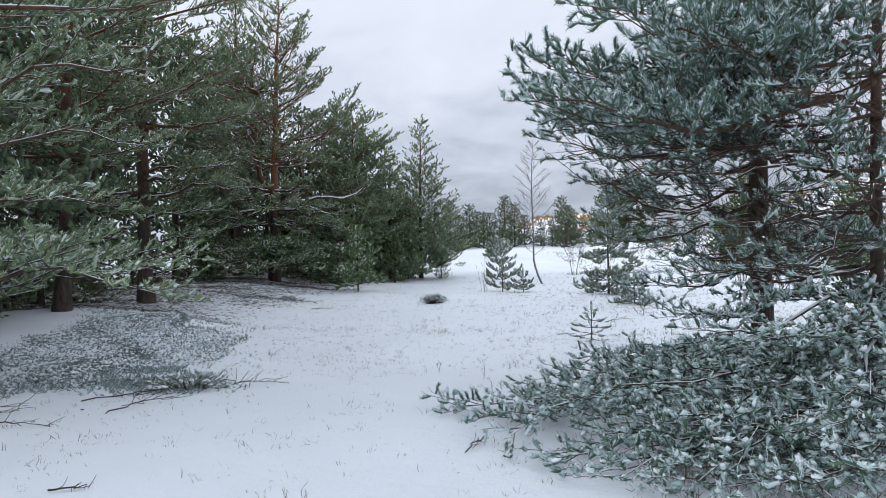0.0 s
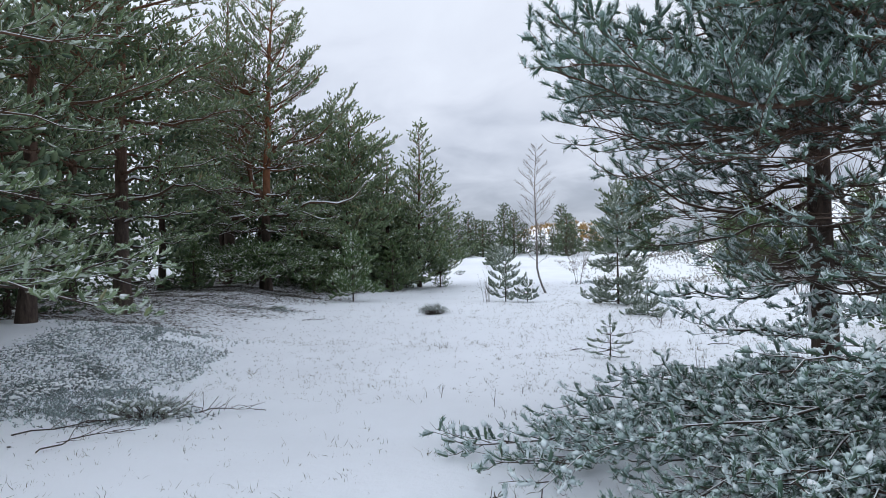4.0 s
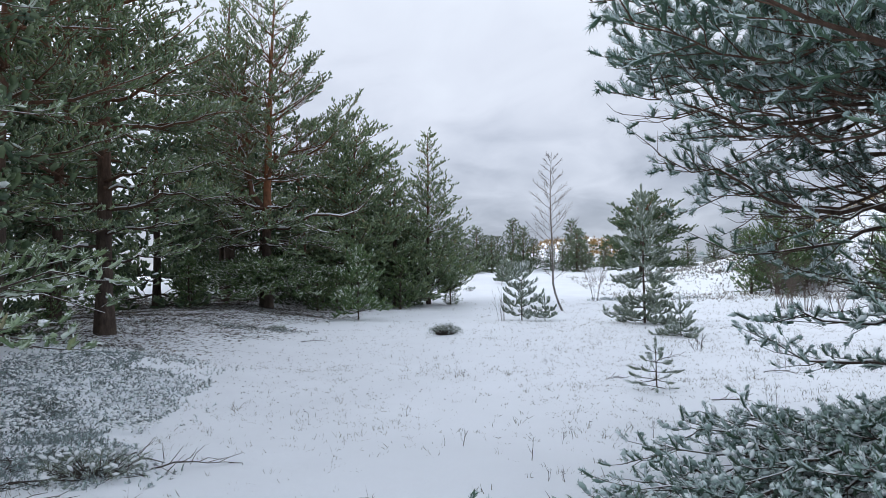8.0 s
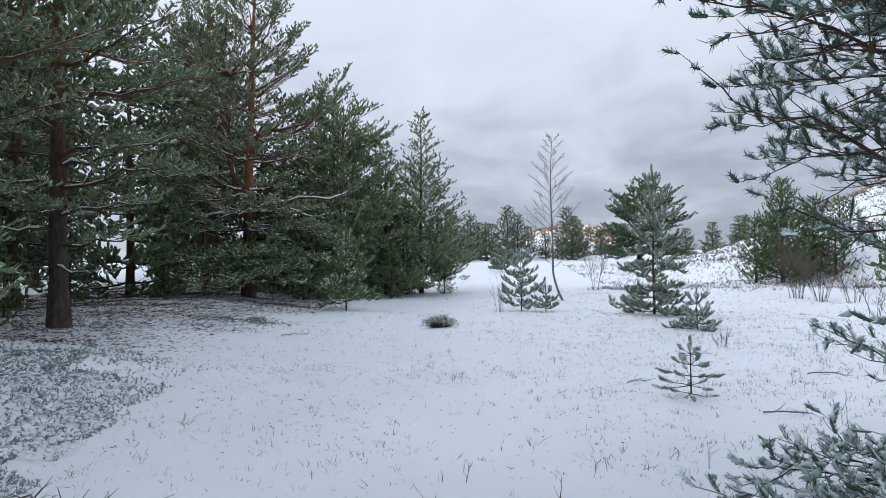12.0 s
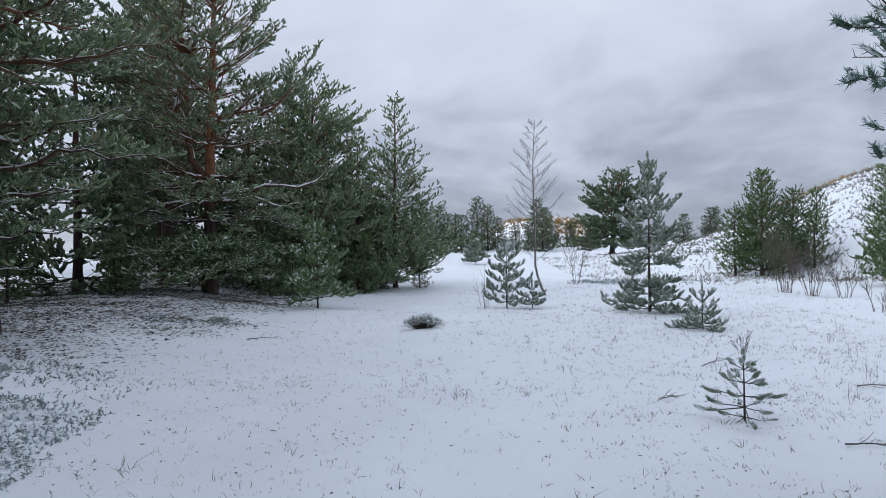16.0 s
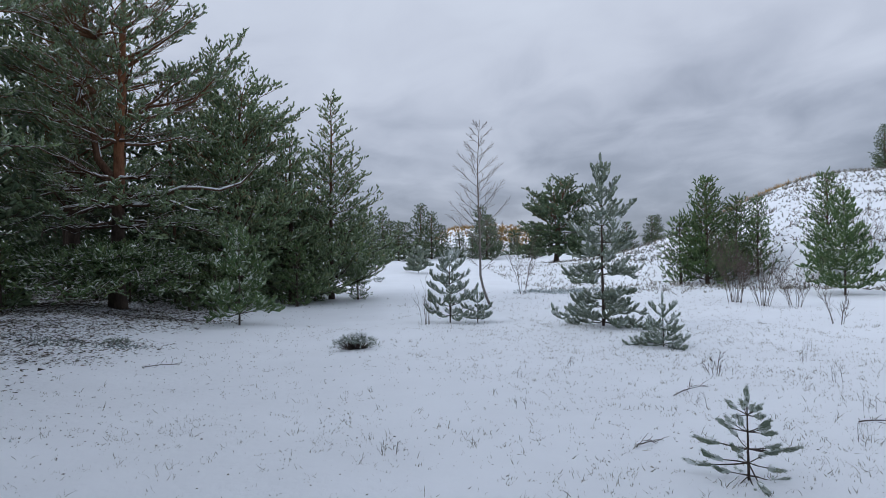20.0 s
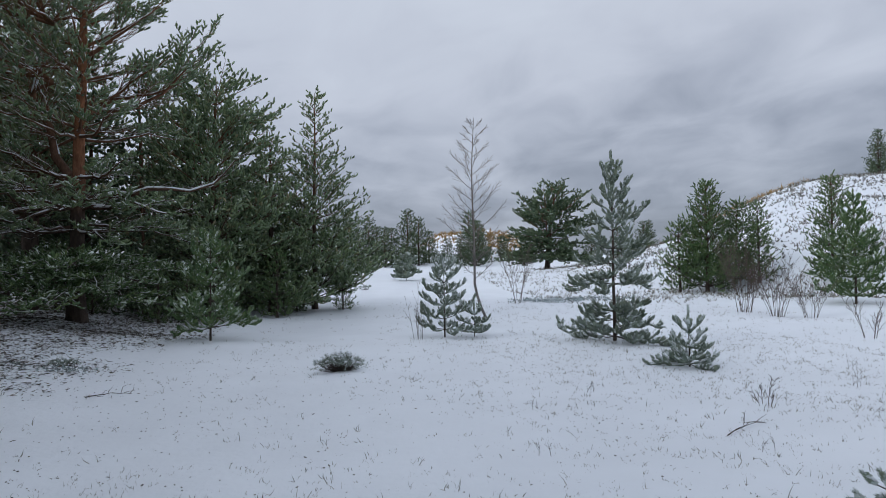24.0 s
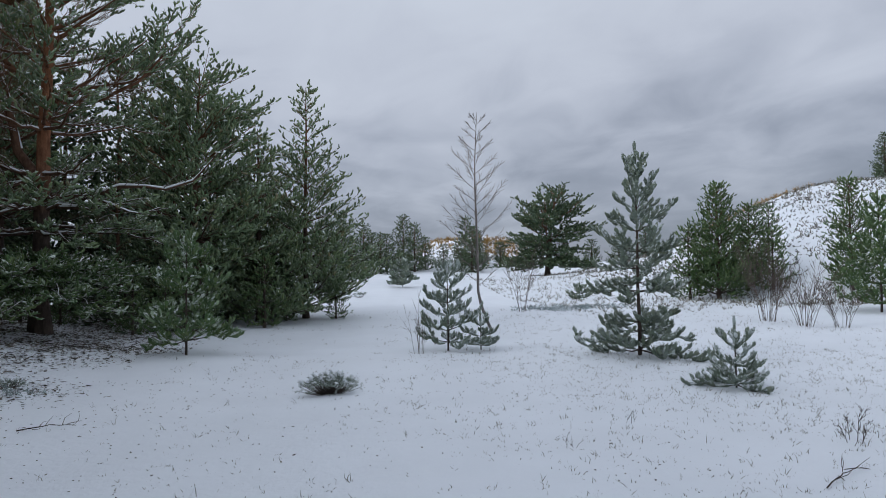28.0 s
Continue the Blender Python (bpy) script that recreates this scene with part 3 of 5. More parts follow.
gx = spaced([(-900, -200, 70), (-200, -60, 10), (-60, -20, 2), (-20, -8, 0.5), (-8, 9, 0.2), (9, 22, 0.35), (22, 60, 0.7), (60, 200, 8), (200, 901, 70)])
gy = spaced([(-300, -40, 40), (-40, -6, 3), (-6, 2, 0.4), (2, 28, 0.2), (28, 62, 0.5), (62, 130, 1.6), (130, 300, 12), (300, 1400, 90)])
XX, YY = np.meshgrid(gx, gy)
ZZ = land(XX, YY)
NX, NY = len(gx), len(gy)
gg = Geo()
cell = np.arange((NY - 1) * NX).reshape(NY - 1, NX)[:, :-1].ravel()
gg.add(np.stack((XX, YY, ZZ), -1), f4=np.stack((cell, cell + 1, cell + NX + 1, cell + NX), -1))
ground = new("ground", gg.mesh("ground", M_SNOW))
tagged(ground, "thin white snow over uneven sandy ground", "snow", kind="structure")


def on_land(x, y, dz=0.0):
    return np.stack((x, y, land(x, y) + dz), -1)


def stuff(name, geo, mat, label, category, shade=False):
    ob = new(name, geo.mesh(name, mat, shade))
    return tagged(ob, label, category, kind="stuff")


# ---- pines ----
NEAR = Style(sp1=0.12, sp2=0.08, sp3=0.075, c1=0.34, shoot=0.095, k=40, nl=0.058, w=0.0072, snow=0.05, pad=0.024, mat=M_RIMED, leaf=0.22, start=0.05, roll=0.5, cap=0.85, rime=0.85, lo=28, hi=72, cover=0.3, lmin=0.42, perk=0.75, thick=0.9, frost=0.5, fpad=0.021, core=0.26, loose=0.25, c2=0.5)
BARE = Style(sp1=0.11, sp2=0.09, sp3=0.09, c1=0.40, shoot=0.10, k=32, nl=0.055, w=0.006, snow=0.03, pad=0.02, mat=M_RIMED, leaf=0.92, start=0.04, roll=0.5, cap=0.9, rime=0.85, lo=28, hi=70, cover=0.45, lmin=0.4, perk=0.5, thick=0.8, frost=0.8, fpad=0.018, core=0.2, inner=0.0)
NEAR_BACK = Style(sp1=0.13, sp2=0.085, sp3=0.095, c1=0.4, shoot=0.11, k=14, nl=0.062, w=0.012, snow=0.03, pad=0.026, mat=M_RIMED, leaf=0.36, start=0.04, roll=0.6, twig=3, rime=0.5, lo=30, hi=70, perk=0.6, frost=0.1, fpad=0.022, cover=0.3, core=0.36)
LOW = Style(sp1=0.09, sp2=0.07, sp3=0.06, c1=0.20, cap=0.46, shoot=0.055, k=22, nl=0.044, w=0.0078, snow=0.12, pad=0.026, mat=M_RIMED, leaf=0.05, start=0.06, roll=0.26, rise=-0.04, rime=1.0, lo=28, hi=70, cover=0.75, lmin=0.27, perk=0.7, thick=0.95, frost=1.2, fpad=0.027, core=0.3, inner=0.1, loose=0.55)
NEARL = Style(sp1=0.14, sp2=0.085, sp3=0.085, c1=0.36, shoot=0.095, k=22, nl=0.052, w=0.0082, snow=0.10, pad=0.026, mat=M_NEEDLE, leaf=0.24, roll=0.22, rime=1.0, lo=28, hi=70, cover=0.6, lmin=0.28, perk=0.3, thick=0.85, frost=0.9, fpad=0.022, core=0.32, loose=0.3)
MID = Style(sp1=0.165, sp2=0.068, sp3=0.085, c1=0.42, shoot=0.095, k=7, nl=0.06, w=0.012, snow=0.04, pad=0.030, mat=M_NEEDLE, leaf=0.2, start=0.1, roll=0.16, twig=2, rime=0.65, lo=30, hi=70, cover=0.6, perk=0.3, thick=0.75, frost=0.25, fpad=0.024, core=0.36, inner=0.25, loose=0.35)
BACK = Style(sp1=0.17, sp2=0.088, sp3=0.105, c1=0.45, shoot=0.115, k=8, nl=0.068, w=0.0135, snow=0.03, pad=0.04, mat=M_NEEDLE, leaf=0.06, start=0.06, roll=0.26, twig=0, rime=0.5, cover=0.5, perk=0.6, lo=28, hi=66, frost=0.2, fpad=0.032, core=0.42, loose=0.2)
PLATE = Style(sp1=0.125, sp2=0.072, sp3=0.105, c1=0.46, shoot=0.1, k=7, nl=0.064, w=0.014, snow=0.03, pad=0.032, mat=M_NEEDLE, leaf=0.4, start=0.08, roll=0.16, twig=2, rime=0.6, cover=0.8, perk=0.4, lo=30, hi=70, frost=0.1, fpad=0.030, cap=1.3, core=0.4, inner=0.35, loose=0.3)
SPRAY = Style(sp1=0.16, sp2=0.095, sp3=0.09, c1=0.5, shoot=0.11, k=7, nl=0.060, w=0.014, snow=0.04, pad=0.035, mat=M_YOUNG_GREEN, leaf=0.12, start=0.08, roll=0.22, twig=2, rime=0.75, cover=0.7, perk=0.25, rise=0.05, lo=30, hi=70, frost=0.1, fpad=0.030, cap=1.2, thick=0.8, core=0.4, loose=0.4)
DENSE = Style(sp1=0.16, sp2=0.095, sp3=0.1, c1=0.5, shoot=0.115, k=6, nl=0.072, w=0.015, snow=0.02, pad=0.04, mat=M_NEEDLE, leaf=0.0, start=0.03, roll=0.45, twig=0, rime=0.4, perk=0.5, lo=30, hi=70, frost=0.08, fpad=0.034, core=0.46, loose=0.3)
BUSH = Style(sp1=0.18, sp2=0.09, sp3=0.095, c1=0.5, shoot=0.13, k=8, nl=0.066, w=0.0145, snow=0.0, pad=0.05, mat=M_YOUNG_GREEN, leaf=0.0, start=0.03, roll=0.6, twig=0, rime=0.12, perk=0.75, lo=26, hi=64, frost=0.06, fpad=0.034, core=0.42)
BOUGH = Style(sp1=0.22, sp2=0.10, sp3=0.10, c1=0.30, shoot=0.10, k=9, nl=0.062, w=0.0120, snow=0.04, pad=0.032, mat=M_NEEDLE, leaf=0.72, start=0.3, roll=0.25, twig=2, rime=0.6, cover=0.95, perk=0.4, lo=30, hi=70, frost=0.2, fpad=0.030, cap=0.8, core=0.40, inner=0.3, loose=0.3)
FAR = Style(sp1=0.24, sp2=0.14, sp3=0.13, c1=0.5, shoot=0.15, k=3, nl=0.09, w=0.034, snow=0.02, pad=0.06, mat=M_FARN, leaf=0.0, start=0.04, roll=0.6, twig=0, rime=0.16, perk=0.5, core=0.6)
BROAD = Style(sp1=0.2, sp2=0.12, sp3=0.13, c1=0.45, shoot=0.16, k=3, nl=0.095, w=0.034, snow=0.02, pad=0.06, mat=M_FARN, leaf=0.15, start=0.10, roll=0.3, twig=0, rime=0.14, perk=0.5, core=0.62, inner=0.3)

# the two big pines on the right of the walk
R1 = (3.9, 5.9)
R0 = (3.5, 7.15)
pine(R1, 7.5, 0.055, NEAR, (0.2, 0.1), z0=0.2, spread=0.25, whorls=13, per=5, crown="round", skip=((150, 250, 0, 2.2),), st2=NEAR_BACK, low=LOW, mid_st=BARE, midz=2.62, group="pines beside the walk",
     label="big pine with rime-covered needles and low snowy boughs", limbs=[
         ((3.9, 5.9, 3.0), (0.8, 5.35, 2.75), 0.06, 0.045), ((3.9, 5.9, 2.7), (0.85, 6.2, 2.95), 0.03, 0.019), ((3.9, 5.9, 3.3), (1.2, 5.1, 3.4), 0.04, 0.019),
         ((3.9, 5.9, 2.4), (1.2, 6.4, 2.4), 0.02, 0.019), ((3.9, 5.9, 3.3), (1.05, 6.4, 3.3), 0.03, 0.019), ((3.9, 5.9, 2.2), (1.9, 5.2, 2.2), 0.02, 0.019),
         ((3.9, 5.9, 2.5), (1.25, 6.65, 2.75), 0.04, 0.019), ((3.9, 5.9, 1.9), (2.3, 5.0, 1.7), 0.02, 0.019), ((3.9, 5.9, 2.6), (2.5, 4.5, 2.6), 0.02, 0.019), ((3.9, 5.9, 3.1), (1.9, 4.9, 3.0), 0.02, 0.019),
         ((3.9, 5.9, 1.6), (2.2, 4.3, 1.4), 0.02, 0.019), ((3.9, 5.9, 1.35), (2.35, 5.6, 1.3), 0.02, 0.019), ((3.9, 5.9, 1.5), (2.7, 5.0, 1.35), 0.02, 0.019), ((3.9, 5.9, 1.3), (2.5, 6.4, 1.25), 0.02, 0.019), ((3.9, 5.9, 1.8), (2.6, 6.0, 1.75), 0.02, 0.019), ((3.9, 5.9, 2.0), (2.6, 4.0, 1.9), 0.02, 0.019),
         ((3.9, 5.9, 0.5), (0.5, 5.0, 0.10), 0.02, 0.02), ((3.9, 5.9, 0.4), (0.95, 4.65, 0.08), 0.0, 0.02), ((3.9, 5.9, 0.45), (0.7, 5.4, 0.16), 0.02, 0.02),
         ((3.9, 5.9, 0.8), (1.65, 4.35, 0.35), 0.02, 0.02), ((3.9, 5.9, 0.5), (0.9, 5.8, 0.2), 0.02, 0.02), ((3.9, 5.9, 1.2), (2.2, 4.4, 0.9), 0.03, 0.02),
         ((3.9, 5.9, 0.9), (1.85, 5.7, 0.5), 0.02, 0.02), ((3.9, 5.9, 0.8), (1.2, 5.0, 0.4), 0.02, 0.02), ((3.9, 5.9, 0.5), (1.5, 4.25, 0.10), 0.0, 0.02), ((3.9, 5.9, 1.3), (1.9, 4.8, 0.8), 0.02, 0.02),
         ((3.9, 5.9, 0.3), (0.75, 4.6, 0.05), 0.0, 0.02), ((3.9, 5.9, 0.3), (1.3, 4.3, 0.05), 0.0, 0.02), ((3.9, 5.9, 0.3), (1.75, 4.0, 0.05), 0.0, 0.02), ((3.9, 5.9, 0.4), (2.0, 3.9, 0.12), 0.0, 0.02), ((3.9, 5.9, 0.8), (2.4, 3.8, 0.5), 0.0, 0.02), ((3.9, 5.9, 0.5), (2.6, 3.6, 0.2), 0.0, 0.02), ((3.9, 5.9, 1.1), (2.7, 3.7, 0.9), 0.0, 0.02)] + [((3.9, 5.9, 0.6), b, 0.0, 0.018) for b in ((1.1, 4.1, 0.08), (1.5, 3.9, 0.12), (2.0, 3.6, 0.2), (2.3, 3.5, 0.3), (1.9, 4.2, 0.2), (2.2, 4.0, 0.35), (1.6, 4.5, 0.3), (2.6, 4.0, 0.6), (1.4, 4.75, 0.18), (2.0, 5.2, 0.4), (2.3, 4.8, 0.5), (1.7, 5.35, 0.28), (2.5, 4.35, 0.35), (2.7, 5.4, 0.6), (2.1, 5.9, 0.45))])
pine(R0, 8.2, 0.12, NEAR, (0.0, 0.3), z0=0.17, spread=0.25, whorls=12, per=4, crown="round", skip=((130, 265, 0, 2.1), (115, 215, 2.0, 6.0)), st2=NEAR_BACK, low=LOW, mid_st=BARE, midz=2.9, midy=8.25, group="pines beside the walk",
     label="big pine with rime-covered needles and boughs sweeping the snow", limbs=[
         ((3.5, 7.15, 0.4), (0.1, 6.0, 0.10), 0.01, 0.024), ((3.5, 7.15, 0.4), (0.3, 5.6, 0.10), 0.01, 0.024), ((3.5, 7.15, 0.4), (0.85, 6.5, 0.15), 0.02, 0.024), ((3.5, 7.15, 0.35), (2.0, 7.35, 0.12), 0.02, 0.024), ((3.5, 7.15, 0.4), (1.2, 6.1, 0.18), 0.01, 0.024),
         ((3.5, 7.15, 0.95), (2.6, 8.5, 0.85), 0.06, 0.024), ((3.5, 7.15, 1.8), (1.55, 7.8, 2.45), 0.08, 0.028), ((3.5, 7.15, 2.6), (1.2, 6.8, 2.65), 0.03, 0.028), ((3.5, 7.15, 3.0), (1.3, 7.3, 3.1), 0.03, 0.019),
         ((3.5, 7.15, 2.9), (2.0, 7.1, 2.8), 0.03, 0.019), ((3.5, 7.15, 3.4), (1.8, 8.2, 3.6), 0.02, 0.019), ((3.5, 7.15, 0.6), (2.3, 6.8, 0.25), 0.0, 0.024), ((3.5, 7.15, 3.6), (2.4, 7.2, 3.4), 0.02, 0.019), ((3.5, 7.15, 2.2), (2.3, 7.9, 1.95), 0.03, 0.019),
         ((3.5, 7.15, 2.7), (2.15, 8.35, 2.7), 0.05, 0.019), ((3.5, 7.15, 2.9), (2.3, 8.4, 2.95), 0.04, 0.019), ((3.5, 7.15, 2.5), (2.1, 8.3, 2.45), 0.04, 0.019), ((3.5, 7.15, 2.2), (2.2, 8.35, 2.15), 0.03, 0.019), ((3.5, 7.15, 1.3), (3.2, 7.6, 1.25), 0.03, 0.019), ((3.5, 7.15, 1.5), (3.6, 7.2, 1.45), 0.02, 0.019), ((3.5, 7.15, 1.6), (2.9, 7.2, 1.5), 0.02, 0.019), ((3.5, 7.15, 2.4), (3.0, 6.9, 2.3), 0.02, 0.019)] + [((3.5, 7.15, z + 0.25), (x, y, z), 0.03, 0.02) for x, y, z in ((2.5, 5.9, 0.9), (2.9, 5.4, 1.1), (2.3, 6.3, 1.4), (3.1, 5.6, 1.5), (2.0, 6.6, 1.8), (2.7, 5.5, 1.95), (2.1, 6.9, 1.15), (3.3, 5.3, 2.3), (1.9, 7.3, 1.6), (2.4, 5.8, 2.5))] + [((3.5, 7.15, z - 0.2), (x, y, z), 0.03, 0.022, NEAR) for x, y, z in ((1.3, 6.2, 3.2), (1.6, 5.8, 3.6), (2.2, 5.4, 3.2), (1.1, 7.0, 3.4), (1.5, 7.6, 3.0), (1.9, 6.4, 3.9), (2.6, 5.2, 3.7), (1.3, 6.6, 2.85), (2.0, 5.6, 2.9), (1.7, 8.2, 3.3), (2.8, 5.3, 3.0), (2.3, 6.0, 3.4))]
     + [((3.5, 7.15, 0.5), (x, y, z), 0.0, 0.02) for x, y, z in ((1.2, 7.2, 0.15), (1.6, 7.5, 0.2), (1.9, 7.8, 0.2), (2.2, 7.3, 0.35), (1.4, 6.8, 0.2), (1.8, 6.9, 0.35), (2.3, 8.0, 0.3), (1.5, 6.3, 0.25), (2.4, 6.6, 0.5), (1.0, 6.6, 0.12))])

# pines on the left, front row
pine((-6.3, 6.8), 9.0, 0.14, NEARL, (0.2, 0), z0=0.3, spread=0.24, whorls=7, per=4, crown="round", skip=((-1, 60, 0, 3), (300, 361, 0, 3)), group="pines beside the walk",
     label="pine with drooping boughs, snow pads on needles", limbs=[
         ((-6.3, 6.8, 1.3), (-2.5, 6.1, 1.1), -0.04, 0.04), ((-6.3, 6.8, 1.6), (-2.75, 7.1, 1.5), 0.02, 0.035), ((-6.3, 6.8, 2.1), (-3.2, 6.3, 2.0), 0.0, 0.03),
         ((-6.3, 6.8, 1.2), (-3.1, 8.0, 1.2), 0.0, 0.035), ((-6.3, 6.8, 1.8), (-3.5, 5.6, 1.6), 0.02, 0.03), ((-6.3, 6.8, 3.3), (-3.0, 6.9, 3.7), 0.04, 0.035),
         ((-6.3, 6.8, 4.0), (-2.4, 7.5, 4.6), 0.03, 0.04), ((-6.3, 6.8, 2.7), (-3.4, 7.6, 2.8), 0.0, 0.03)])
pine((-7.6, 13.0), 10.0, 0.14, MID, (0.4, 0), z0=0.14, spread=0.28, whorls=11, per=4, crown="round", label="pine with a reddish trunk at the wood's edge")
pine((-7.1, 15.6), 12.0, 0.16, MID, (-0.1, 0.2), z0=0.16, spread=0.24, whorls=13, per=4, crown="round", label="straight pine trunk, bare below, snow-lined branches", limbs=[
    ((-7.2, 15.6, 2.5), (-4.9, 14.4, 2.5), 0.03, 0.035, BOUGH), ((-7.2, 15.6, 2.2), (-9.0, 14.4, 2.3), 0.03, 0.035, BOUGH), ((-7.2, 15.6, 3.4), (-4.6, 14.6, 3.7), 0.04, 0.04, BOUGH), ((-7.2, 15.6, 1.5), (-5.9, 14.7, 1.45), 0.02, 0.025, BOUGH), ((-7.2, 15.6, 4.5), (-4.0, 15.5, 5.1), 0.05, 0.05), ((-7.2, 15.6, 3.5), (-5.1, 15.2, 3.6), -0.06, 0.035), ((-7.2, 15.6, 3.0), (-4.2, 15.3, 3.1), -0.02, 0.04), ((-7.1, 15.6, 1.9), (-5.2, 15.0, 2.1), 0.02, 0.03),
    ((-7.1, 15.6, 5.2), (-4.4, 14.9, 6.0), 0.03, 0.04)])
# second row
FORK = [((-6.45, 24.6, 3.9), (-8.0, 24.7, 9.2), -0.04, 0.11)]
# sweeping boughs towards the clearing
FORK += [((-6.1, 24.6, 5.5), (-3.1, 24.4, 7.75), 0.13, 0.06), ((-6.1, 24.6, 5.7), (-3.25, 24.9, 7.15), 0.10, 0.05), ((-6.1, 24.6, 5.6), (-3.9, 24.2, 7.35), 0.12, 0.045), ((-6.1, 24.6, 6.9), (-4.3, 24.4, 8.4), 0.08, 0.05),
         ((-6.1, 24.6, 7.6), (-4.5, 24.8, 9.3), 0.07, 0.045), ((-6.1, 24.6, 8.2), (-5.0, 24.6, 10.3), 0.06, 0.04), ((-6.2, 24.6, 3.5), (-2.1, 23.4, 4.5), 0.09, 0.075, BOUGH), ((-6.2, 24.6, 3.3), (-3.4, 22.6, 3.0), 0.03, 0.05, BOUGH), ((-6.3, 24.6, 3.2), (-9.6, 22.9, 3.2), 0.03, 0.06, BOUGH)]
# low sprays round the foot
FORK += [((-6.4, 24.6, 2.0), b, 0.0, 0.04) for b in ((-4.2, 23.3, 1.4), (-8.1, 23.2, 1.75), (-6.3, 22.5, 1.45), (-5.1, 22.8, 1.3), (-7.3, 22.7, 1.5), (-9.1, 23.8, 1.9), (-3.8, 24.4, 1.7))]
FORK += [((-6.4, 24.6, 2.3), b, 0.03, 0.035) for b in ((-7.4, 21.9, 1.2), (-6.7, 21.6, 1.0), (-5.8, 21.8, 0.95), (-5.0, 22.2, 1.3), (-8.2, 22.2, 1.55), (-7.0, 22.1, 1.75), (-4.4, 22.9, 1.0), (-5.4, 22.0, 1.8), (-6.5, 22.2, 0.9))]
FORK += [((-6.4, 24.6, 2.8), b, 0.02, 0.04) for b in ((-4.0, 24.2, 2.7), (-9.2, 24.0, 2.75), (-3.5, 25.3, 2.5), (-7.6, 22.9, 2.5), (-5.0, 23.0, 2.3))]
FORK += [((-6.4, 24.6, 3.9), b, 0.03, 0.045) for b in ((-9.3, 24.2, 4.3), (-9.5, 24.7, 3.6), (-8.8, 23.3, 3.3), (-7.9, 22.9, 4.7), (-4.7, 23.2, 4.2), (-6.6, 26.8, 4.6))]
FORK += [((-6.9, 24.6, 5.4), b, 0.04, 0.04) for b in ((-8.7, 23.2, 5.5), (-8.9, 24.6, 6.3), (-7.6, 22.9, 6.2), (-8.2, 26.4, 7.2))]
FORK += [((-7.5, 24.6, 7.4), b, 0.04, 0.035) for b in ((-9.2, 24.2, 8.0), (-8.3, 23.6, 8.7), (-9.0, 25.2, 9.2), (-6.9, 23.5, 8.6), (-8.4, 24.4, 10.0))]
FORK += [((-6.1, 24.6, 8.8), b, 0.04, 0.035) for b in ((-7.3, 24.0, 10.4), (-5.3, 25.4, 10.9), (-6.5, 23.6, 10.0), (-5.2, 23.8, 9.6), (-4.9, 26.2, 8.4))]
FORK += [((-6.3, 24.6, 4.9), b, 0.04, 0.04) for b in ((-4.8, 22.9, 5.3), (-7.0, 22.6, 5.2), (-4.0, 25.6, 5.3), (-5.6, 22.7, 5.9), (-8.2, 25.6, 4.9))]
FORK += [((-6.2, 24.6, 6.4), b, 0.05, 0.035) for b in ((-7.2, 22.9, 7.2), (-5.3, 23.1, 7.0), (-4.6, 26.0, 7.2), (-6.4, 26.5, 7.6), (-8.4, 23.8, 7.0))]
FORK += [((-6.9, 24.6, 6.2), b, 0.05, 0.04) for b in ((-9.4, 23.8, 6.8), (-9.0, 23.0, 7.6), (-9.6, 24.8, 5.6), (-7.4, 22.6, 6.6), (-9.8, 23.6, 7.4))]
FORK += [((-6.9, 24.6, 7.6), b, 0.05, 0.04) for b in ((-8.8, 23.6, 9.4), (-7.8, 23.2, 9.8), (-6.6, 23.0, 9.2), (-5.6, 23.4, 8.6), (-7.2, 22.8, 8.0), (-9.6, 24.0, 8.8), (-5.2, 23.0, 7.8))]
FORK += [((-6.4, 24.6, 3.2), b, 0.02, 0.04) for b in ((-6.2, 22.4, 3.0), (-7.0, 22.6, 3.7), (-5.2, 22.7, 3.4), (-8.3, 22.9, 2.6), (-3.9, 23.6, 3.3))]
pine((-6.35, 24.6), 10.9, 0.18, PLATE, (0.35, 0), z0=0.42, spread=0.2, whorls=7, per=4, crown="round", tilt=0.3, label="massive old forked pine with an orange upper trunk", limbs=FORK, bark=M_OLDBARK, low=SPRAY, lowz=2.1)
pine((-8.6, 27.5), 12.0, 0.22, BACK, (0, 0), z0=0.2, spread=0.22, whorls=17, per=6, crown="cone", tilt=0.4, label="tall narrow pine with pale frosted top")
pine((-4.1, 28.6), 7.4, 0.14, DENSE, (0.2, 0), z0=0.05, spread=0.36, whorls=14, per=6, crown="round", tilt=0.2, label="dense bushy pine, dark green")
pine((-2.4, 30.2), 6.0, 0.11, DENSE, (0, 0), z0=0.04, spread=0.36, whorls=12, per=7, crown="cone", tilt=0.15, label="dense bushy pine, dark green")
mid = pine((-1.05, 31.0), 7.6, 0.09, BACK, (0, 0), z0=0.05, spread=0.30, whorls=19, per=6, crown="spire", tilt=0.30, label="spire-shaped pine with upswept branches")

# filling trees of the wood behind
wood = pine((-10.5, 19.5), 9.5, 0.15, FAR, (0.3, 0), z0=0.1, spread=0.3, whorls=13, per=5, crown="round", merge=True, label="pine deep in the wood")
wood_b = pine((-9.8, 24.0), 8.5, 0.13, FAR, (-0.2, 0.2), z0=0.05, spread=0.34, whorls=12, per=5, crown="cone", merge=True, label="pine deep in the wood")


def again(ob, x, y, turn, size):
    c = copy_thing(ob, pose(x, y, float(land(x, y)) - 0.06, 0, 0, turn))
    c.scale = (size, size, size)
    return c


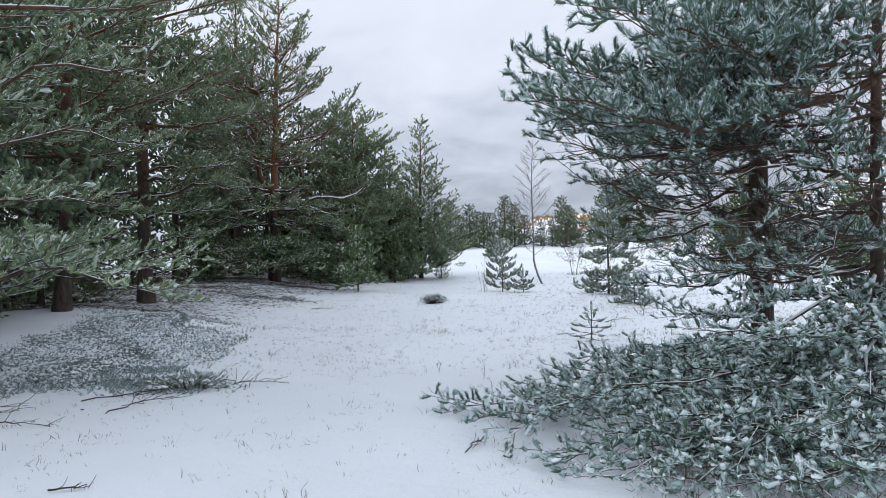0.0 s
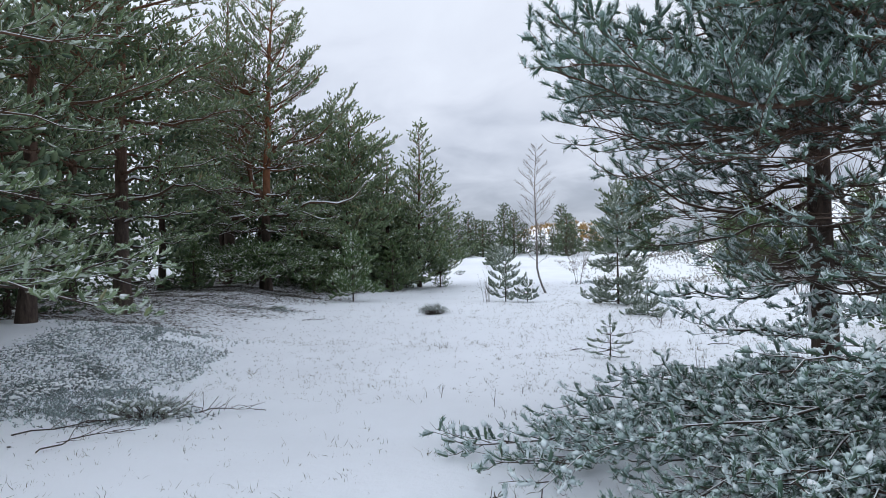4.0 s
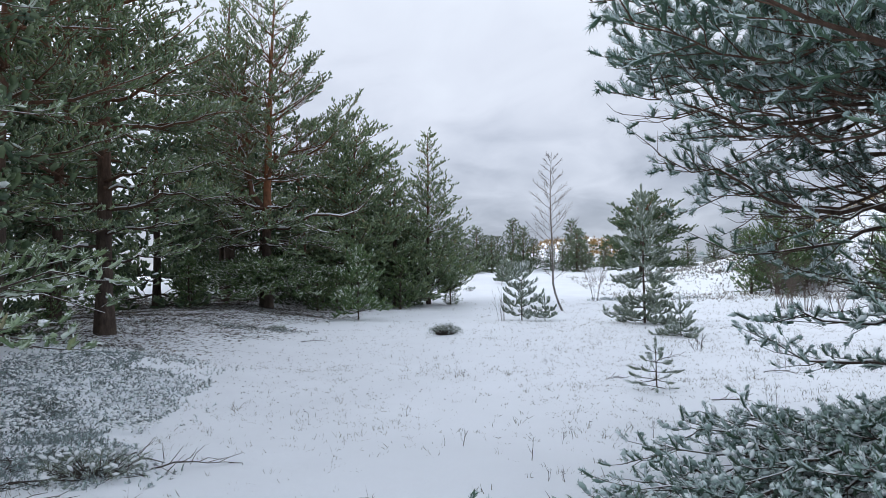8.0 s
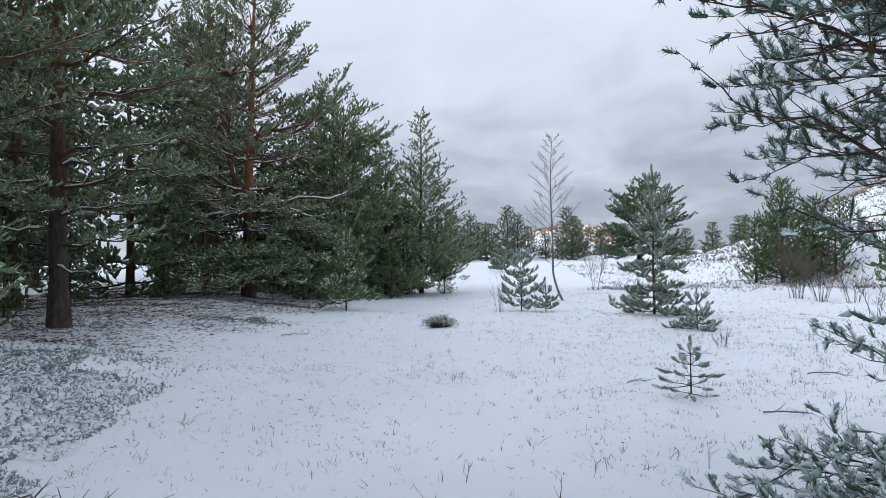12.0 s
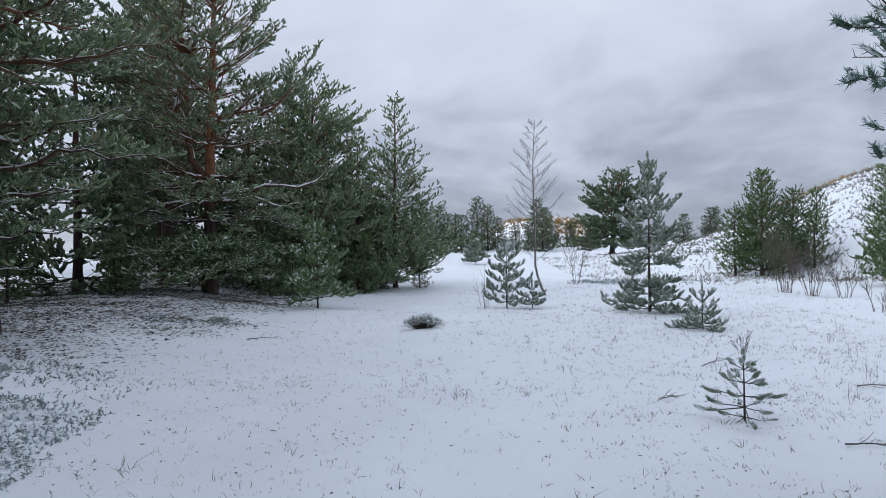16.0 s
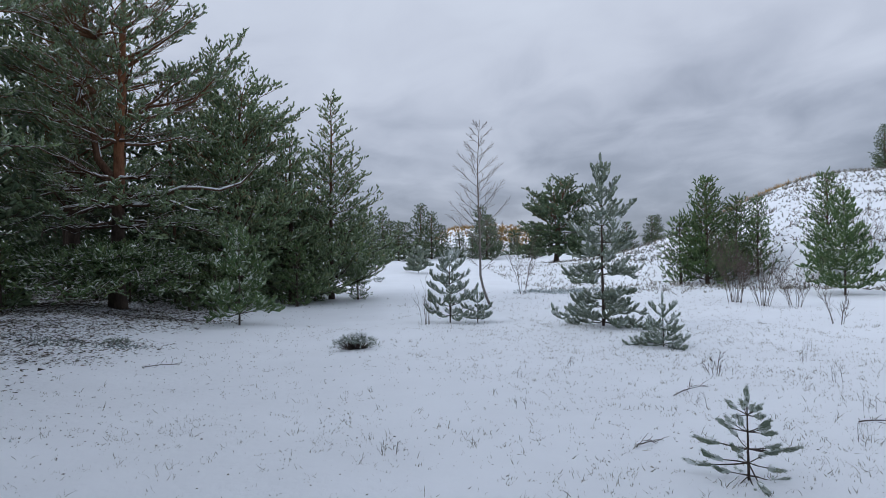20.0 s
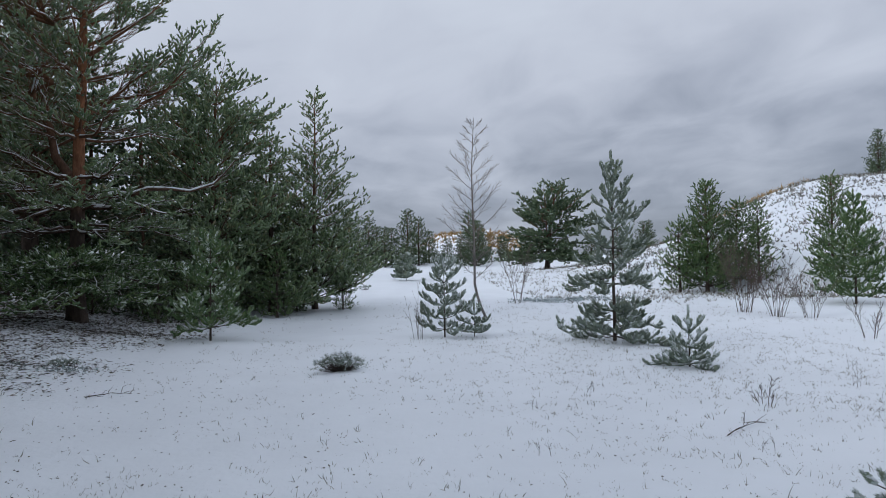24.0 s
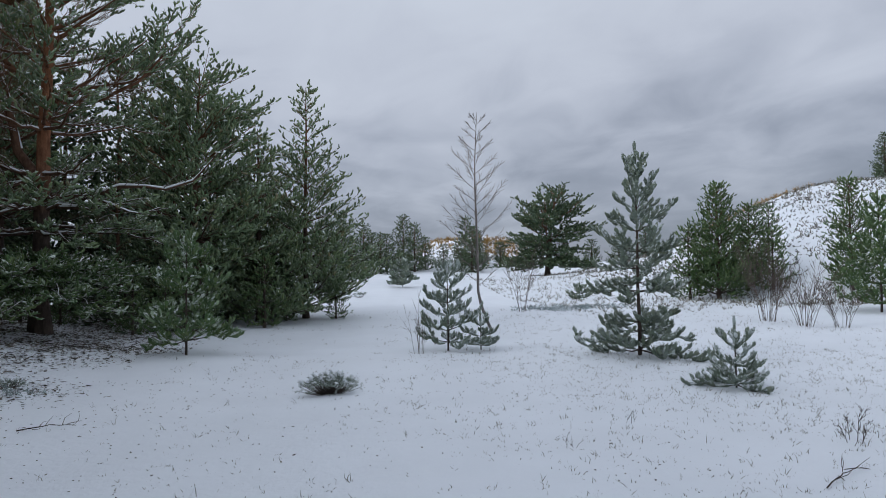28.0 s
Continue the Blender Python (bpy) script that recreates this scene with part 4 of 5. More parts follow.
# pines at y 7.4 to 10.2, barely in view, added to shade left snow
for src, x, y, turn, size in [(wood, -12.0, 14.0, 70, 1.0), (wood_b, -11.0, 10.5, 150, 0.95), (wood, -9.5, 29.5, 200, 1.05), (wood_b, -6.6, 31.0, 20, 0.95), (wood, -13.5, 24.0, 290, 1.1),
                              (wood_b, -12.5, 18.5, 100, 1.0), (wood, -11.8, 33.0, 10, 1.0), (wood_b, -7.5, 36.0, 60, 0.9), (wood_b, -4.5, 34.5, 250, 0.75), (wood, -16.5, 30.0, 130, 1.1),
                              (wood_b, -15.0, 12.0, 33, 1.1), (wood, -16.0, 19.0, 310, 1.1), (wood_b, -13.5, 38.0, 180, 1.0), (wood, -10.0, 3.5, 80, 1.0), (wood_b, -9.4, 9.2, 15, 1.0), (wood, -12.8, 7.4, 140, 1.1),
                              (wood_b, 9.2, 13.2, 120, 0.6), (wood, -7.6, 10.2, 25, 0.85), (wood_b, -5.6, 27.4, 75, 0.5), (wood_b, -9.0, 14.6, 50, 0.5), (wood_b, -9.2, 11.4, 260, 0.55), (wood_b, -2.7, 32.8, 65, 0.68), (wood_b, -5.4, 32.3, 145, 0.85), (wood_b, -8.4, 31.0, 215, 0.9)]:
    again(src, x, y, turn, size)

# the broad pine and the far skyline
CROWN = []
for i in range(46):
    v = (i + 0.5) / 46
    az = i * 2.4 + rng.normal() * 0.25
    z = 1.6 + 0.5 + 6.0 * v
    reach = 4.3 * math.sqrt(max(0.1, 1 - (v * 1.25 - 0.45) ** 2)) * (0.55 + 0.5 * rng.random())
    foot = 1.6 + 0.8 + 3.6 * v
    CROWN.append(((15.6, 56.0, foot), (15.6 + reach * math.cos(az), 56.0 + reach * math.sin(az), z + 0.35 * rng.normal() - 0.05 * reach), 0.03, 0.05))
CROWN += [((15.6, 56.0, 2.6), (15.6 + r * math.cos(a), 56.0 + r * math.sin(a), 1.9 + 0.5 * rng.random()), 0.0, 0.04) for a, r in ((3.1, 4.0), (3.6, 4.2), (4.2, 3.6), (4.8, 3.2), (5.4, 3.0), (2.6, 3.8), (3.9, 3.0), (5.9, 3.2), (3.3, 2.6), (4.6, 2.2))]
pine((15.6, 56.0), 6.6, 0.2, BROAD, (0.9, 0), z0=0.55, spread=0.3, whorls=4, per=5, crown="round", tilt=0.3, group="pines by the dune", label="broad flat-crowned dark pine", limbs=CROWN)
far_a = pine((14.9, 79.0), 4.9, 0.14, FAR, (0, 0), z0=0.015, spread=0.42, whorls=12, per=7, crown="egg", tilt=0.15, group="far pines", merge="all", label="rounded dark pine beyond the clearing")
far_b = pine((9.2, 84.0), 5.6, 0.12, FAR, (0, 0), z0=0.015, spread=0.33, whorls=13, per=7, crown="egg", tilt=0.2, group="far pines", merge="all", label="dark pine on the far side of the clearing")
for src, x, y, turn, size in [(far_b, 3.4, 84.0, 50, 1.0), (far_a, 6.2, 86.0, 100, 0.9), (far_b, 8.4, 88.0, 170, 1.2), (far_b, 1.0, 86.0, 280, 1.1), (far_a, -1.5, 80.0, 320, 1.0),
                              (far_a, 12.6, 84.0, 75, 0.62), (far_b, 13.4, 80.0, 15, 0.6), (far_a, 19.4, 84.0, 110, 0.55), (far_b, 20.8, 80.0, 10, 0.5), (far_a, 11.0, 88.0, 35, 0.8), (far_a, 4.6, 88.0, 275, 0.95), (far_a, 2.2, 82.0, 185, 0.85), (far_a, 16.2, 83.0, 30, 0.9), (far_b, 15.6, 86.0, 10, 1.05), (far_b, 5.0, 80.0, 145, 0.8), (far_b, -4.5, 84.0, 145, 1.1), (far_a, 7.2, 79.0, 60, 0.62),
                              (far_a, -6.5, 52.0, 10, 1.1), (far_b, -5.0, 47.0, 240, 1.05), (far_b, -11.0, 48.0, 300, 1.3), (far_a, -16.0, 44.0, 200, 1.3), (far_b, -3.6, 61.0, 140, 1.0),
                              (far_b, 41.0, 52.0, 75, 0.62), (far_a, 43.5, 54.5, 15, 0.55), (far_a, 25.5, 60.0, 60, 0.55), (far_b, 27.0, 62.0, 130, 0.5), (far_a, 23.6, 61.0, 350, 0.6), (far_a, 22.0, 63.0, 90, 0.6),
                              (far_a, -22.0, 38.0, 20, 1.4), (far_b, -21.0, 26.0, 90, 1.5), (far_a, -20.0, 15.0, 45, 1.3), (far_b, -17.0, 6.0, 160, 1.3)]:
    again(src, x, y, turn, size)

# ---- young pines in the clearing ----


def brush(leaf, snow, path, k, nl, w, pads, rime=0.6):
    """Needles all along a shoot, like a bottle brush, ending in a thick finger."""
    path = np.asarray(path, float)
    b, e = path[:-1], path[1:]
    ln = np.linalg.norm(e - b, axis=1)
    kk = max(4, int(k * ln.mean()))
    tufts(leaf, b, e - b, ln, kk, nl, w, 0.42, 22, 52, 0.12, rime, 0.6)
    tufts(leaf, e[-1:] - (e - b)[-1:] * 0.3, (e - b)[-1:] + UP * 0.25 * ln[-1], np.maximum(ln[-1:], 1.2 * nl), kk, nl, w, 0.55, 12, 40, 0.1, rime, 0.6)
    m = int(len(b) * 2 * pads)
    if m:
        i = rng.integers(0, len(b), m)
        c = b[i] + (e - b)[i] * rng.random((m, 1)) + rng.normal(size=(m, 3)) * nl * 0.25 + UP * nl * 0.35
        crusts(leaf, c, (e - b)[i] + rng.normal(size=(m, 3)) * 0.02, nl * (0.2 + 0.25 * rng.random(m)))
    hit = rng.random(len(b)) < pads * 0.6
    if hit.any():
        c = (b + e)[hit] * 0.5 + UP * nl * 0.45
        z = nl * (0.25 + 0.35 * rng.random(hit.sum()))
        clumps(snow, c, (e - b)[hit], z * 1.5, z * 0.8, z * 0.5)


def young_pine(place, h, whorls, label, leader=0.3, rime=0.6, k=330, nl=0.05, w=0.005, lean=(0, 0), pads=0.35, side=True, n=5, bare=0.0, needle_mat=M_YOUNG, gap=0.14, lift=0.05):
    """A young pine: stem, whorls of brush-like branches (height, reach, rise)."""
    x, y = place
    root = new("young_pine")
    root.location = (x, y, float(land(x, y)) - 0.03)
    tagged(root, label, "young tree", "young pines in the clearing")
    line = trunk_line(h, lean, 0.012, 10)
    g = Geo()
    u = np.linspace(0, 1, 10)
    tubes(g, line, (0.009 * h + 0.002) * (1 - u) ** 0.9 + 0.003, 7)
    part("stem", g, M_TWIG, root)
    for z, reach, rise in whorls:
        az0 = rng.random() * 6.28
        p, t = along(line, np.array((min(1.0, z / h),)))
        for j in range(n):
            az = az0 + j * 6.283 / n + rng.normal() * 0.2
            rr = reach * (0.55 + 0.65 * rng.random())
            el = rise + rng.normal() * 0.16
            d = np.array((math.cos(az) * math.cos(el), math.sin(az) * math.cos(el), math.sin(el)))
            m = max(4, int(rr / 0.09) + 1)
            uu = np.linspace(0, 1, m)[:, None]
            q = p[0] + d * rr * uu + UP * (lift * rr * uu ** 2.5) + rng.normal(size=(m, 3)) * (0.06 if rr > 0.45 else 0.03) * rr * uu
            wood, leaf, snow = Geo(), Geo(), Geo()
            tubes(wood, q, 0.010 * rr * (1 - 0.7 * uu[:, 0]) + 0.0025, 4)
            b0 = int(bare * m)
            brush(leaf, snow, q[b0:], k, nl, w, pads, rime)
            # side shoots gathered in knots, one knot for each year's growth
            knots = max(1, int(rr / gap))
            for i in range(knots if side else 0):
                s = 1.0 - (1 - max(0.3, bare)) * i / knots - 0.05 * rng.random()
                pp, tt = along(q, np.array((s,)))
                hz = unit(np.cross(tt[0], UP))
                for sg in ((-1, 1, 0.2) if i else (-0.7, 0.7, -0.15)):
                    dd = unit(tt[0] * 0.7 + hz * (sg + 0.2 * rng.normal()) + UP * (lift + 0.35 * rng.random()))
                    l2 = (0.035 + 0.24 * min(rr, 0.7) * (1.15 - 0.5 * s)) * (0.55 + 0.75 * rng.random())
                    q2 = pp[0] + dd * l2 * np.linspace(0, 1, 4)[:, None] + UP * (0.22 * l2 * np.linspace(0, 1, 4)[:, None] ** 2)
                    tubes(wood, q2, np.linspace(0.0035, 0.002, 4), 3)
                    brush(leaf, snow, q2[1:] if l2 > 0.1 else q2, k, nl, w, pads, rime)
            br = part("branch", wood, M_TWIG, root)
            tagged(part("needles", leaf, needle_mat, br, shade=False), kind="stuff")
            if snow.n:
                tagged(part("lying_snow", snow, M_CLUMP, br), kind="stuff")
    leaf, snow = Geo(), Geo()
    top = line[-1]
    brush(leaf, snow, np.array([top - UP * leader * f for f in (1.0, 0.66, 0.33, 0.0)]), k * 1.3, nl * 1.05, w, pads * 0.8, rime)
    part("leader_needles", leaf, needle_mat, root, "upright tufted leading shoot", shade=False)
    return root


young_pine((5.1, 20.2), 3.7, [(0.12, 1.05, -0.04), (0.26, 1.0, 0.0), (0.45, 0.9, 0.03), (0.62, 0.65, 0.05), (1.15, 0.95, -0.02), (1.3, 0.75, 0.05), (1.55, 0.8, 0.2), (1.85, 0.85, 0.3), (2.2, 0.75, 0.45), (2.6, 0.6, 0.75), (3.0, 0.4, 1.1)],
           "slender young pine with tufted leader and wide lowest boughs", leader=0.42, k=420, nl=0.062, w=0.010, pads=0.5, n=6, gap=0.16, lift=0.08, rime=0.7, bare=0.3)
young_pine((5.08, 17.4), 0.9, [(0.07, 0.5, -0.02), (0.17, 0.46, 0.05), (0.33, 0.36, 0.2), (0.55, 0.22, 0.7)], "knee-high pine sapling with thick snowy branches", leader=0.28, k=700, nl=0.048, w=0.008, pads=0.7, n=6, gap=0.13, lift=0.1, rime=0.95, bare=0.2)
young_pine((2.46, 10.9), 0.64, [(0.06, 0.26, -0.15), (0.15, 0.32, 0.0), (0.25, 0.28, 0.06), (0.37, 0.2, 0.2), (0.49, 0.12, 0.35)], "small thin pine sapling, rimed, standing alone", leader=0.09, k=1700, nl=0.038, w=0.006, pads=1.2, n=6, side=False, bare=0.68, lift=0.02, rime=1.0)
young_pine((1.98, 21.9), 1.65, [(0.2, 0.5, 0.0), (0.42, 0.58, 0.1), (0.7, 0.5, 0.2), (0.95, 0.48, 0.3), (1.2, 0.42, 0.45), (1.42, 0.26, 0.8)], "waist-high young pine with frosted branches", leader=0.3, k=480, nl=0.055, w=0.0095, pads=0.6, n=6, gap=0.15, lift=0.12, rime=0.95, bare=0.3)
young_pine((2.72, 22.3), 0.8, [(0.12, 0.4, 0.05), (0.3, 0.34, 0.2), (0.5, 0.24, 0.5)], "small pine sapling beside a larger young pine", leader=0.28, k=500, nl=0.055, w=0.0095, pads=0.6, n=5, gap=0.14, lift=0.12, rime=0.95, bare=0.25)
young_pine((-2.92, 22.3), 2.25, [(0.3, 0.75, -0.05), (0.55, 0.8, 0.0), (0.85, 0.72, 0.1), (1.15, 0.64, 0.2), (1.45, 0.54, 0.3), (1.75, 0.4, 0.45), (2.0, 0.24, 0.7)], "young pine with pale frosted branches at the wood's edge", leader=0.25, k=340, nl=0.062, w=0.0115, pads=0.4, n=6, gap=0.15, lift=0.15, rime=0.85, bare=0.3, needle_mat=M_YOUNG_GREEN)
young_pine((-0.6, 52.0), 1.9, [(0.3, 0.7, 0.1), (0.7, 0.7, 0.2), (1.1, 0.5, 0.3), (1.5, 0.3, 0.5)], "small bushy pine beyond the clearing", k=120, nl=0.13, w=0.03, pads=0.2)
young_pine((3.6, 45.0), 1.5, [(0.2, 0.7, 0.1), (0.5, 0.7, 0.2), (0.9, 0.5, 0.3), (1.2, 0.3, 0.5)], "small bushy pine beyond the clearing", k=120, nl=0.13, w=0.03, pads=0.2)
young_pine((11.0, 38.0), 0.7, [(0.1, 0.4, 0.1), (0.3, 0.35, 0.3), (0.5, 0.2, 0.5)], "small bushy pine beyond the clearing", k=90, nl=0.1, w=0.02, pads=0.2)


def cone(h, reach, n, low=0.08, rise=0.25):
    """Whorls of a full conical young tree."""
    out = []
    for i in range(n):
        v = i / (n - 1)
        out.append((h * (low + (0.9 - low) * v), reach * (1.0 - 0.82 * v ** 1.15) * (0.9 + 0.2 * rng.random()), rise + 0.6 * v))
    return out


small = pine((18.4, 34.6), 2.6, 0.05, BUSH, (0, 0), z0=0.04, spread=0.38, whorls=9, per=6, crown="bullet", tilt=0.3, label="smaller frosted pine beside a larger one", group="pines by the dune", merge="all")
pine((16.1, 35.0), 4.95, 0.08, BUSH, (0, 0), z0=0.03, spread=0.40, whorls=15, per=9, crown="bullet", tilt=0.45, label="dense conical young pine, fresh green, by the dune", group="pines by the dune")
pine((17.75, 35.4), 3.7, 0.07, BUSH, (0.2, 0), z0=0.03, spread=0.42, whorls=12, per=8, crown="bullet", tilt=0.45, label="dense young pine at the dune's foot", group="pines by the dune")
young_pine((17.4, 28.0), 3.95, cone(3.95, 1.35, 11, 0.08, 0.05), "young pine with snowy lower branches", k=220, nl=0.075, w=0.015, n=7, gap=0.2, pads=0.4, lift=0.15, rime=0.45, needle_mat=M_YOUNG_GREEN)
pine((20.3, 32.4), 4.5, 0.07, BUSH, (0, 0), z0=0.03, spread=0.33, whorls=13, per=8, crown="bullet", tilt=0.45, label="young dark pine in front of the dune", group="pines by the dune")
again(small, 20.6, 37.8, 40, 0.9)
again(small, 15.1, 35.6, 210, 1.2)
# bushy growth under the old pines
for x, y, turn, size in [(-4.9, 26.0, 20, 0.6), (-3.6, 27.2, 100, 0.75), (-2.1, 28.4, 170, 0.8), (-8.2, 22.6, 240, 0.6), (-0.1, 30.4, 310, 0.55), (-1.6, 30.0, 60, 0.5), (-7.6, 26.6, 130, 0.7), (-10.2, 21.4, 200, 0.7), (-9.3, 17.4, 30, 0.5), (-5.4, 29.5, 280, 0.9), (-8.7, 10.6, 90, 0.6), (-9.0, 13.4, 45, 0.65), (-4.3, 26.6, 320, 0.55), (-6.6, 26.3, 15, 0.6), (-8.9, 24.6, 150, 0.6)]:
    again(small, x, y, turn, size)


def mat_pine(place, wide, high, label, n=70, k=24, nl=0.055, w=0.006):
    """A low cushion of pine shoots hugging the snow."""
    x, y = place
    root = new("dwarf_pine")
    root.location = (x, y, float(land(x, y)) - 0.02)
    tagged(root, label, "bush", "low bushes on the snow")
    wood, leaf, snow = Geo(), Geo(), Geo()
    az = rng.random(n) * 6.28
    rr = wide * 0.5 * np.sqrt(rng.random(n)) * (0.8 + 0.3 * rng.random(n))
    b = np.zeros((n, 3))
    tip = np.stack((np.cos(az) * rr, np.sin(az) * rr * 0.8, high * (0.35 + 0.65 * np.sqrt(np.maximum(0, 1 - (2 * rr / wide) ** 2))) * (0.6 + 0.4 * rng.random(n))), -1)
    q = np.stack((b, tip * (0.6, 0.6, 0.35), tip), 1)
    tubes(wood, q, np.tile((0.006, 0.004, 0.002), (n, 1)), 3)
    d = unit(tip * (1, 1, 0.3) + UP * 0.1 + rng.normal(size=(n, 3)) * 0.16)
    ln = 0.09 * (0.7 + 0.6 * rng.random(n))
    needles(leaf, tip - d * 0.05, d, ln, k, nl, w, 25, 65, 0.1, 0.85)
    hit = rng.random(n) < 0.35
    clumps(snow, tip[hit] + d[hit] * 0.04 + UP * 0.02, d[hit], np.full(hit.sum(), 0.035), np.full(hit.sum(), 0.02), np.full(hit.sum(), 0.013))
    tagged(part("woody_base", wood, M_TWIG, root), kind="stuff")
    tagged(part("needles", leaf, M_YOUNG, root, shade=False), kind="stuff")
    tagged(part("lying_snow", snow, M_CLUMP, root), kind="stuff")


mat_pine((-0.27, 18.15), 0.78, 0.27, "low cushion-like dwarf pine alone on the snow", 190, 16, 0.045, 0.007)
mat_pine((-4.6, 19.2), 0.55, 0.12, "flattened pine tuft lying on the snow", 40)
mat_pine((1.1, 41.0), 0.7, 0.3, "low dark bush on the far snow", 30, 12, 0.09, 0.02)

# ---- birch and bare shrubs ----


def twiggy(name, place, stems, label, category, group, mat=M_SHRUB, forks=5, r=0.008, spread=0.5, h=1.4, sub=2, fine=0.35):
    """A leafless shrub: stems from one foot, forking into twigs."""
    x, y = place
    root = new(name)
    root.location = (x, y, float(land(x, y)) - 0.03)
    tagged(root, label, category, group)
    for i in range(stems):
        az = 6.283 * i / stems + rng.normal() * 0.4
        hh = h * (0.55 + 0.55 * rng.random())
        out = spread * hh * (0.3 + 0.8 * rng.random())
        foot = 0.05 + 0.14 * h * spread * rng.random()
        b = np.array((foot * math.cos(az), foot * math.sin(az), 0))
        tip = np.array((math.cos(az) * out, math.sin(az) * out, hh))
        u = np.linspace(0, 1, 7)[:, None]
        q = b + (tip - b) * u * np.concatenate((u * 0.4 + 0.6, u * 0.4 + 0.6, np.ones_like(u)), 1) + rng.normal(size=(7, 3)) * 0.018 * hh * u
        g = Geo()
        tubes(g, q, r * (1 - 0.75 * u[:, 0]) * (0.7 + 0.5 * rng.random()), 4)
        n = forks
        s = 0.25 + 0.7 * (np.arange(n) + rng.random(n)) / n
        p, t = along(q, s)
        d = unit(t * 0.9 + unit(rng.normal(size=(n, 3)) * (1, 1, 0.3)) * 0.6 + UP * 0.15)
        l = hh * fine * (1.1 - s) * (0.6 + 0.7 * rng.random(n)) + 0.05
        v = np.linspace(0, 1, 4)
        q2 = p[:, None] + d[:, None] * (l[:, None] * v)[..., None] + UP * (0.12 * l[:, None] * v ** 2)[..., None] + rng.normal(size=(n, 4, 3)) * 0.015 * v[:, None]
        tubes(g, q2, np.outer(np.full(n, r * 0.55), 1 - 0.6 * v), 3)
        for _ in range(sub):
            e = rng.random(n) * 0.8 + 0.1
            p3 = q2[:, 0] + (q2[:, 3] - q2[:, 0]) * e[:, None]
            d3 = unit(d + unit(rng.normal(size=(n, 3))) * 0.7 + UP * 0.1)
            q3 = p3[:, None] + d3[:, None] * (0.45 * l[:, None] * np.array((0, 0.5, 1.0)))[..., None]
            tubes(g, q3, np.outer(np.full(n, r * 0.38), (1, 0.8, 0.5)), 3)
        part("stem", g, mat, root)
    return root


def birch(place, h, label):
    x, y = place
    root = new("birch_tree")
    root.location = (x, y, float(land(x, y)) - 0.04)
    tagged(root, label, "tree", "")
    u = np.linspace(0, 1, 18)
    line = np.stack((0.35 - 0.35 * np.minimum(1, u / 0.16) ** 0.8 + 0.06 * np.sin(7 * u) * u, 0.05 * np.sin(5 * u), u * h), -1)
    g = Geo()
    tubes(g, line, 0.038 * (1 - u) ** 0.9 + 0.005, 8)
    part("trunk", g, M_BIRCH, root)
    for i in range(44):
        s = 0.2 + 0.78 * i / 44
        p, t = along(line, np.array((s,)))
        az = i * 2.4 + rng.normal() * 0.3
        ln = (0.3 + 1.5 * (1 - s) ** 0.8 * min(1, s * 2.2)) * (0.6 + 0.55 * rng.random())
        d = np.array((math.cos(az) * 0.82, math.sin(az) * 0.82, 0.55))
        v = np.linspace(0, 1, 6)[:, None]
        q = p[0] + unit(d) * ln * v + rng.normal(size=(6, 3)) * 0.02 * v + UP * 0.15 * ln * v ** 2
        g = Geo()
        tubes(g, q, 0.010 * (1 - 0.7 * v[:, 0]) * (0.5 + ln * 0.5), 4)
        n = 10
        e = 0.25 + 0.7 * (np.arange(n) + rng.random(n)) / n
        pp, tt = along(q, e)
        dd = unit(tt + unit(rng.normal(size=(n, 3))) * 0.6)
        l2 = ln * 0.35 * (1.15 - e) + 0.06
        q2 = pp[:, None] + dd[:, None] * (l2[:, None] * np.array((0, 0.5, 1)))[..., None]
        tubes(g, q2, np.outer(np.full(n, 0.0065), (1, 0.8, 0.5)), 3)
        part("branch", g, M_BIRCH, root)


birch((3.72, 26.9), 6.0, "slender leafless birch with a crooked foot")
twiggy("bare_shrub", (6.3, 31.4), 6, "leafless reddish shrub with thin upright stems", "shrub", "bare shrubs", h=2.3, spread=0.4, r=0.009, forks=9, sub=3, fine=0.45)
twiggy("bare_shrub", (11.85, 26.0), 18, "leafless shrub with many fanned grey stems", "shrub", "bare shrubs", h=2.3, spread=0.55, r=0.009, forks=8, sub=3, fine=0.45)
twiggy("bare_shrub", (11.8, 24.5), 16, "leafless shrub with fanned grey-brown stems", "shrub", "bare shrubs", h=1.7, spread=0.7, r=0.008, forks=7, sub=3, fine=0.45)
twiggy("bare_shrub", (12.6, 24.2), 13, "leafless shrub with fanned grey-brown stems", "shrub", "bare shrubs", h=1.3, spread=0.8, r=0.007, forks=7, sub=3, fine=0.45)
twiggy("bare_shrub", (10.2, 19.5), 5, "low leafless shrub on the snow", "shrub", "bare shrubs", h=0.8, spread=1.0, r=0.009, forks=6, fine=0.45)
twiggy("bare_shrub", (1.35, 21.3), 6, "thin leafless stems beside a young pine", "shrub", "bare shrubs", h=1.1, spread=0.35, r=0.005, forks=4)
twiggy("bare_shrub", (21.5, 31.5), 7, "tall leafless shrub at the dune's foot", "shrub", "bare shrubs", h=3.4, spread=0.4, r=0.010, forks=10, sub=3, fine=0.45)
twiggy("bare_shrub", (20.6, 27.6), 6, "tall leafless shrub at the dune's foot", "shrub", "bare shrubs", h=2.4, spread=0.5, r=0.009, forks=9, sub=3, fine=0.45)

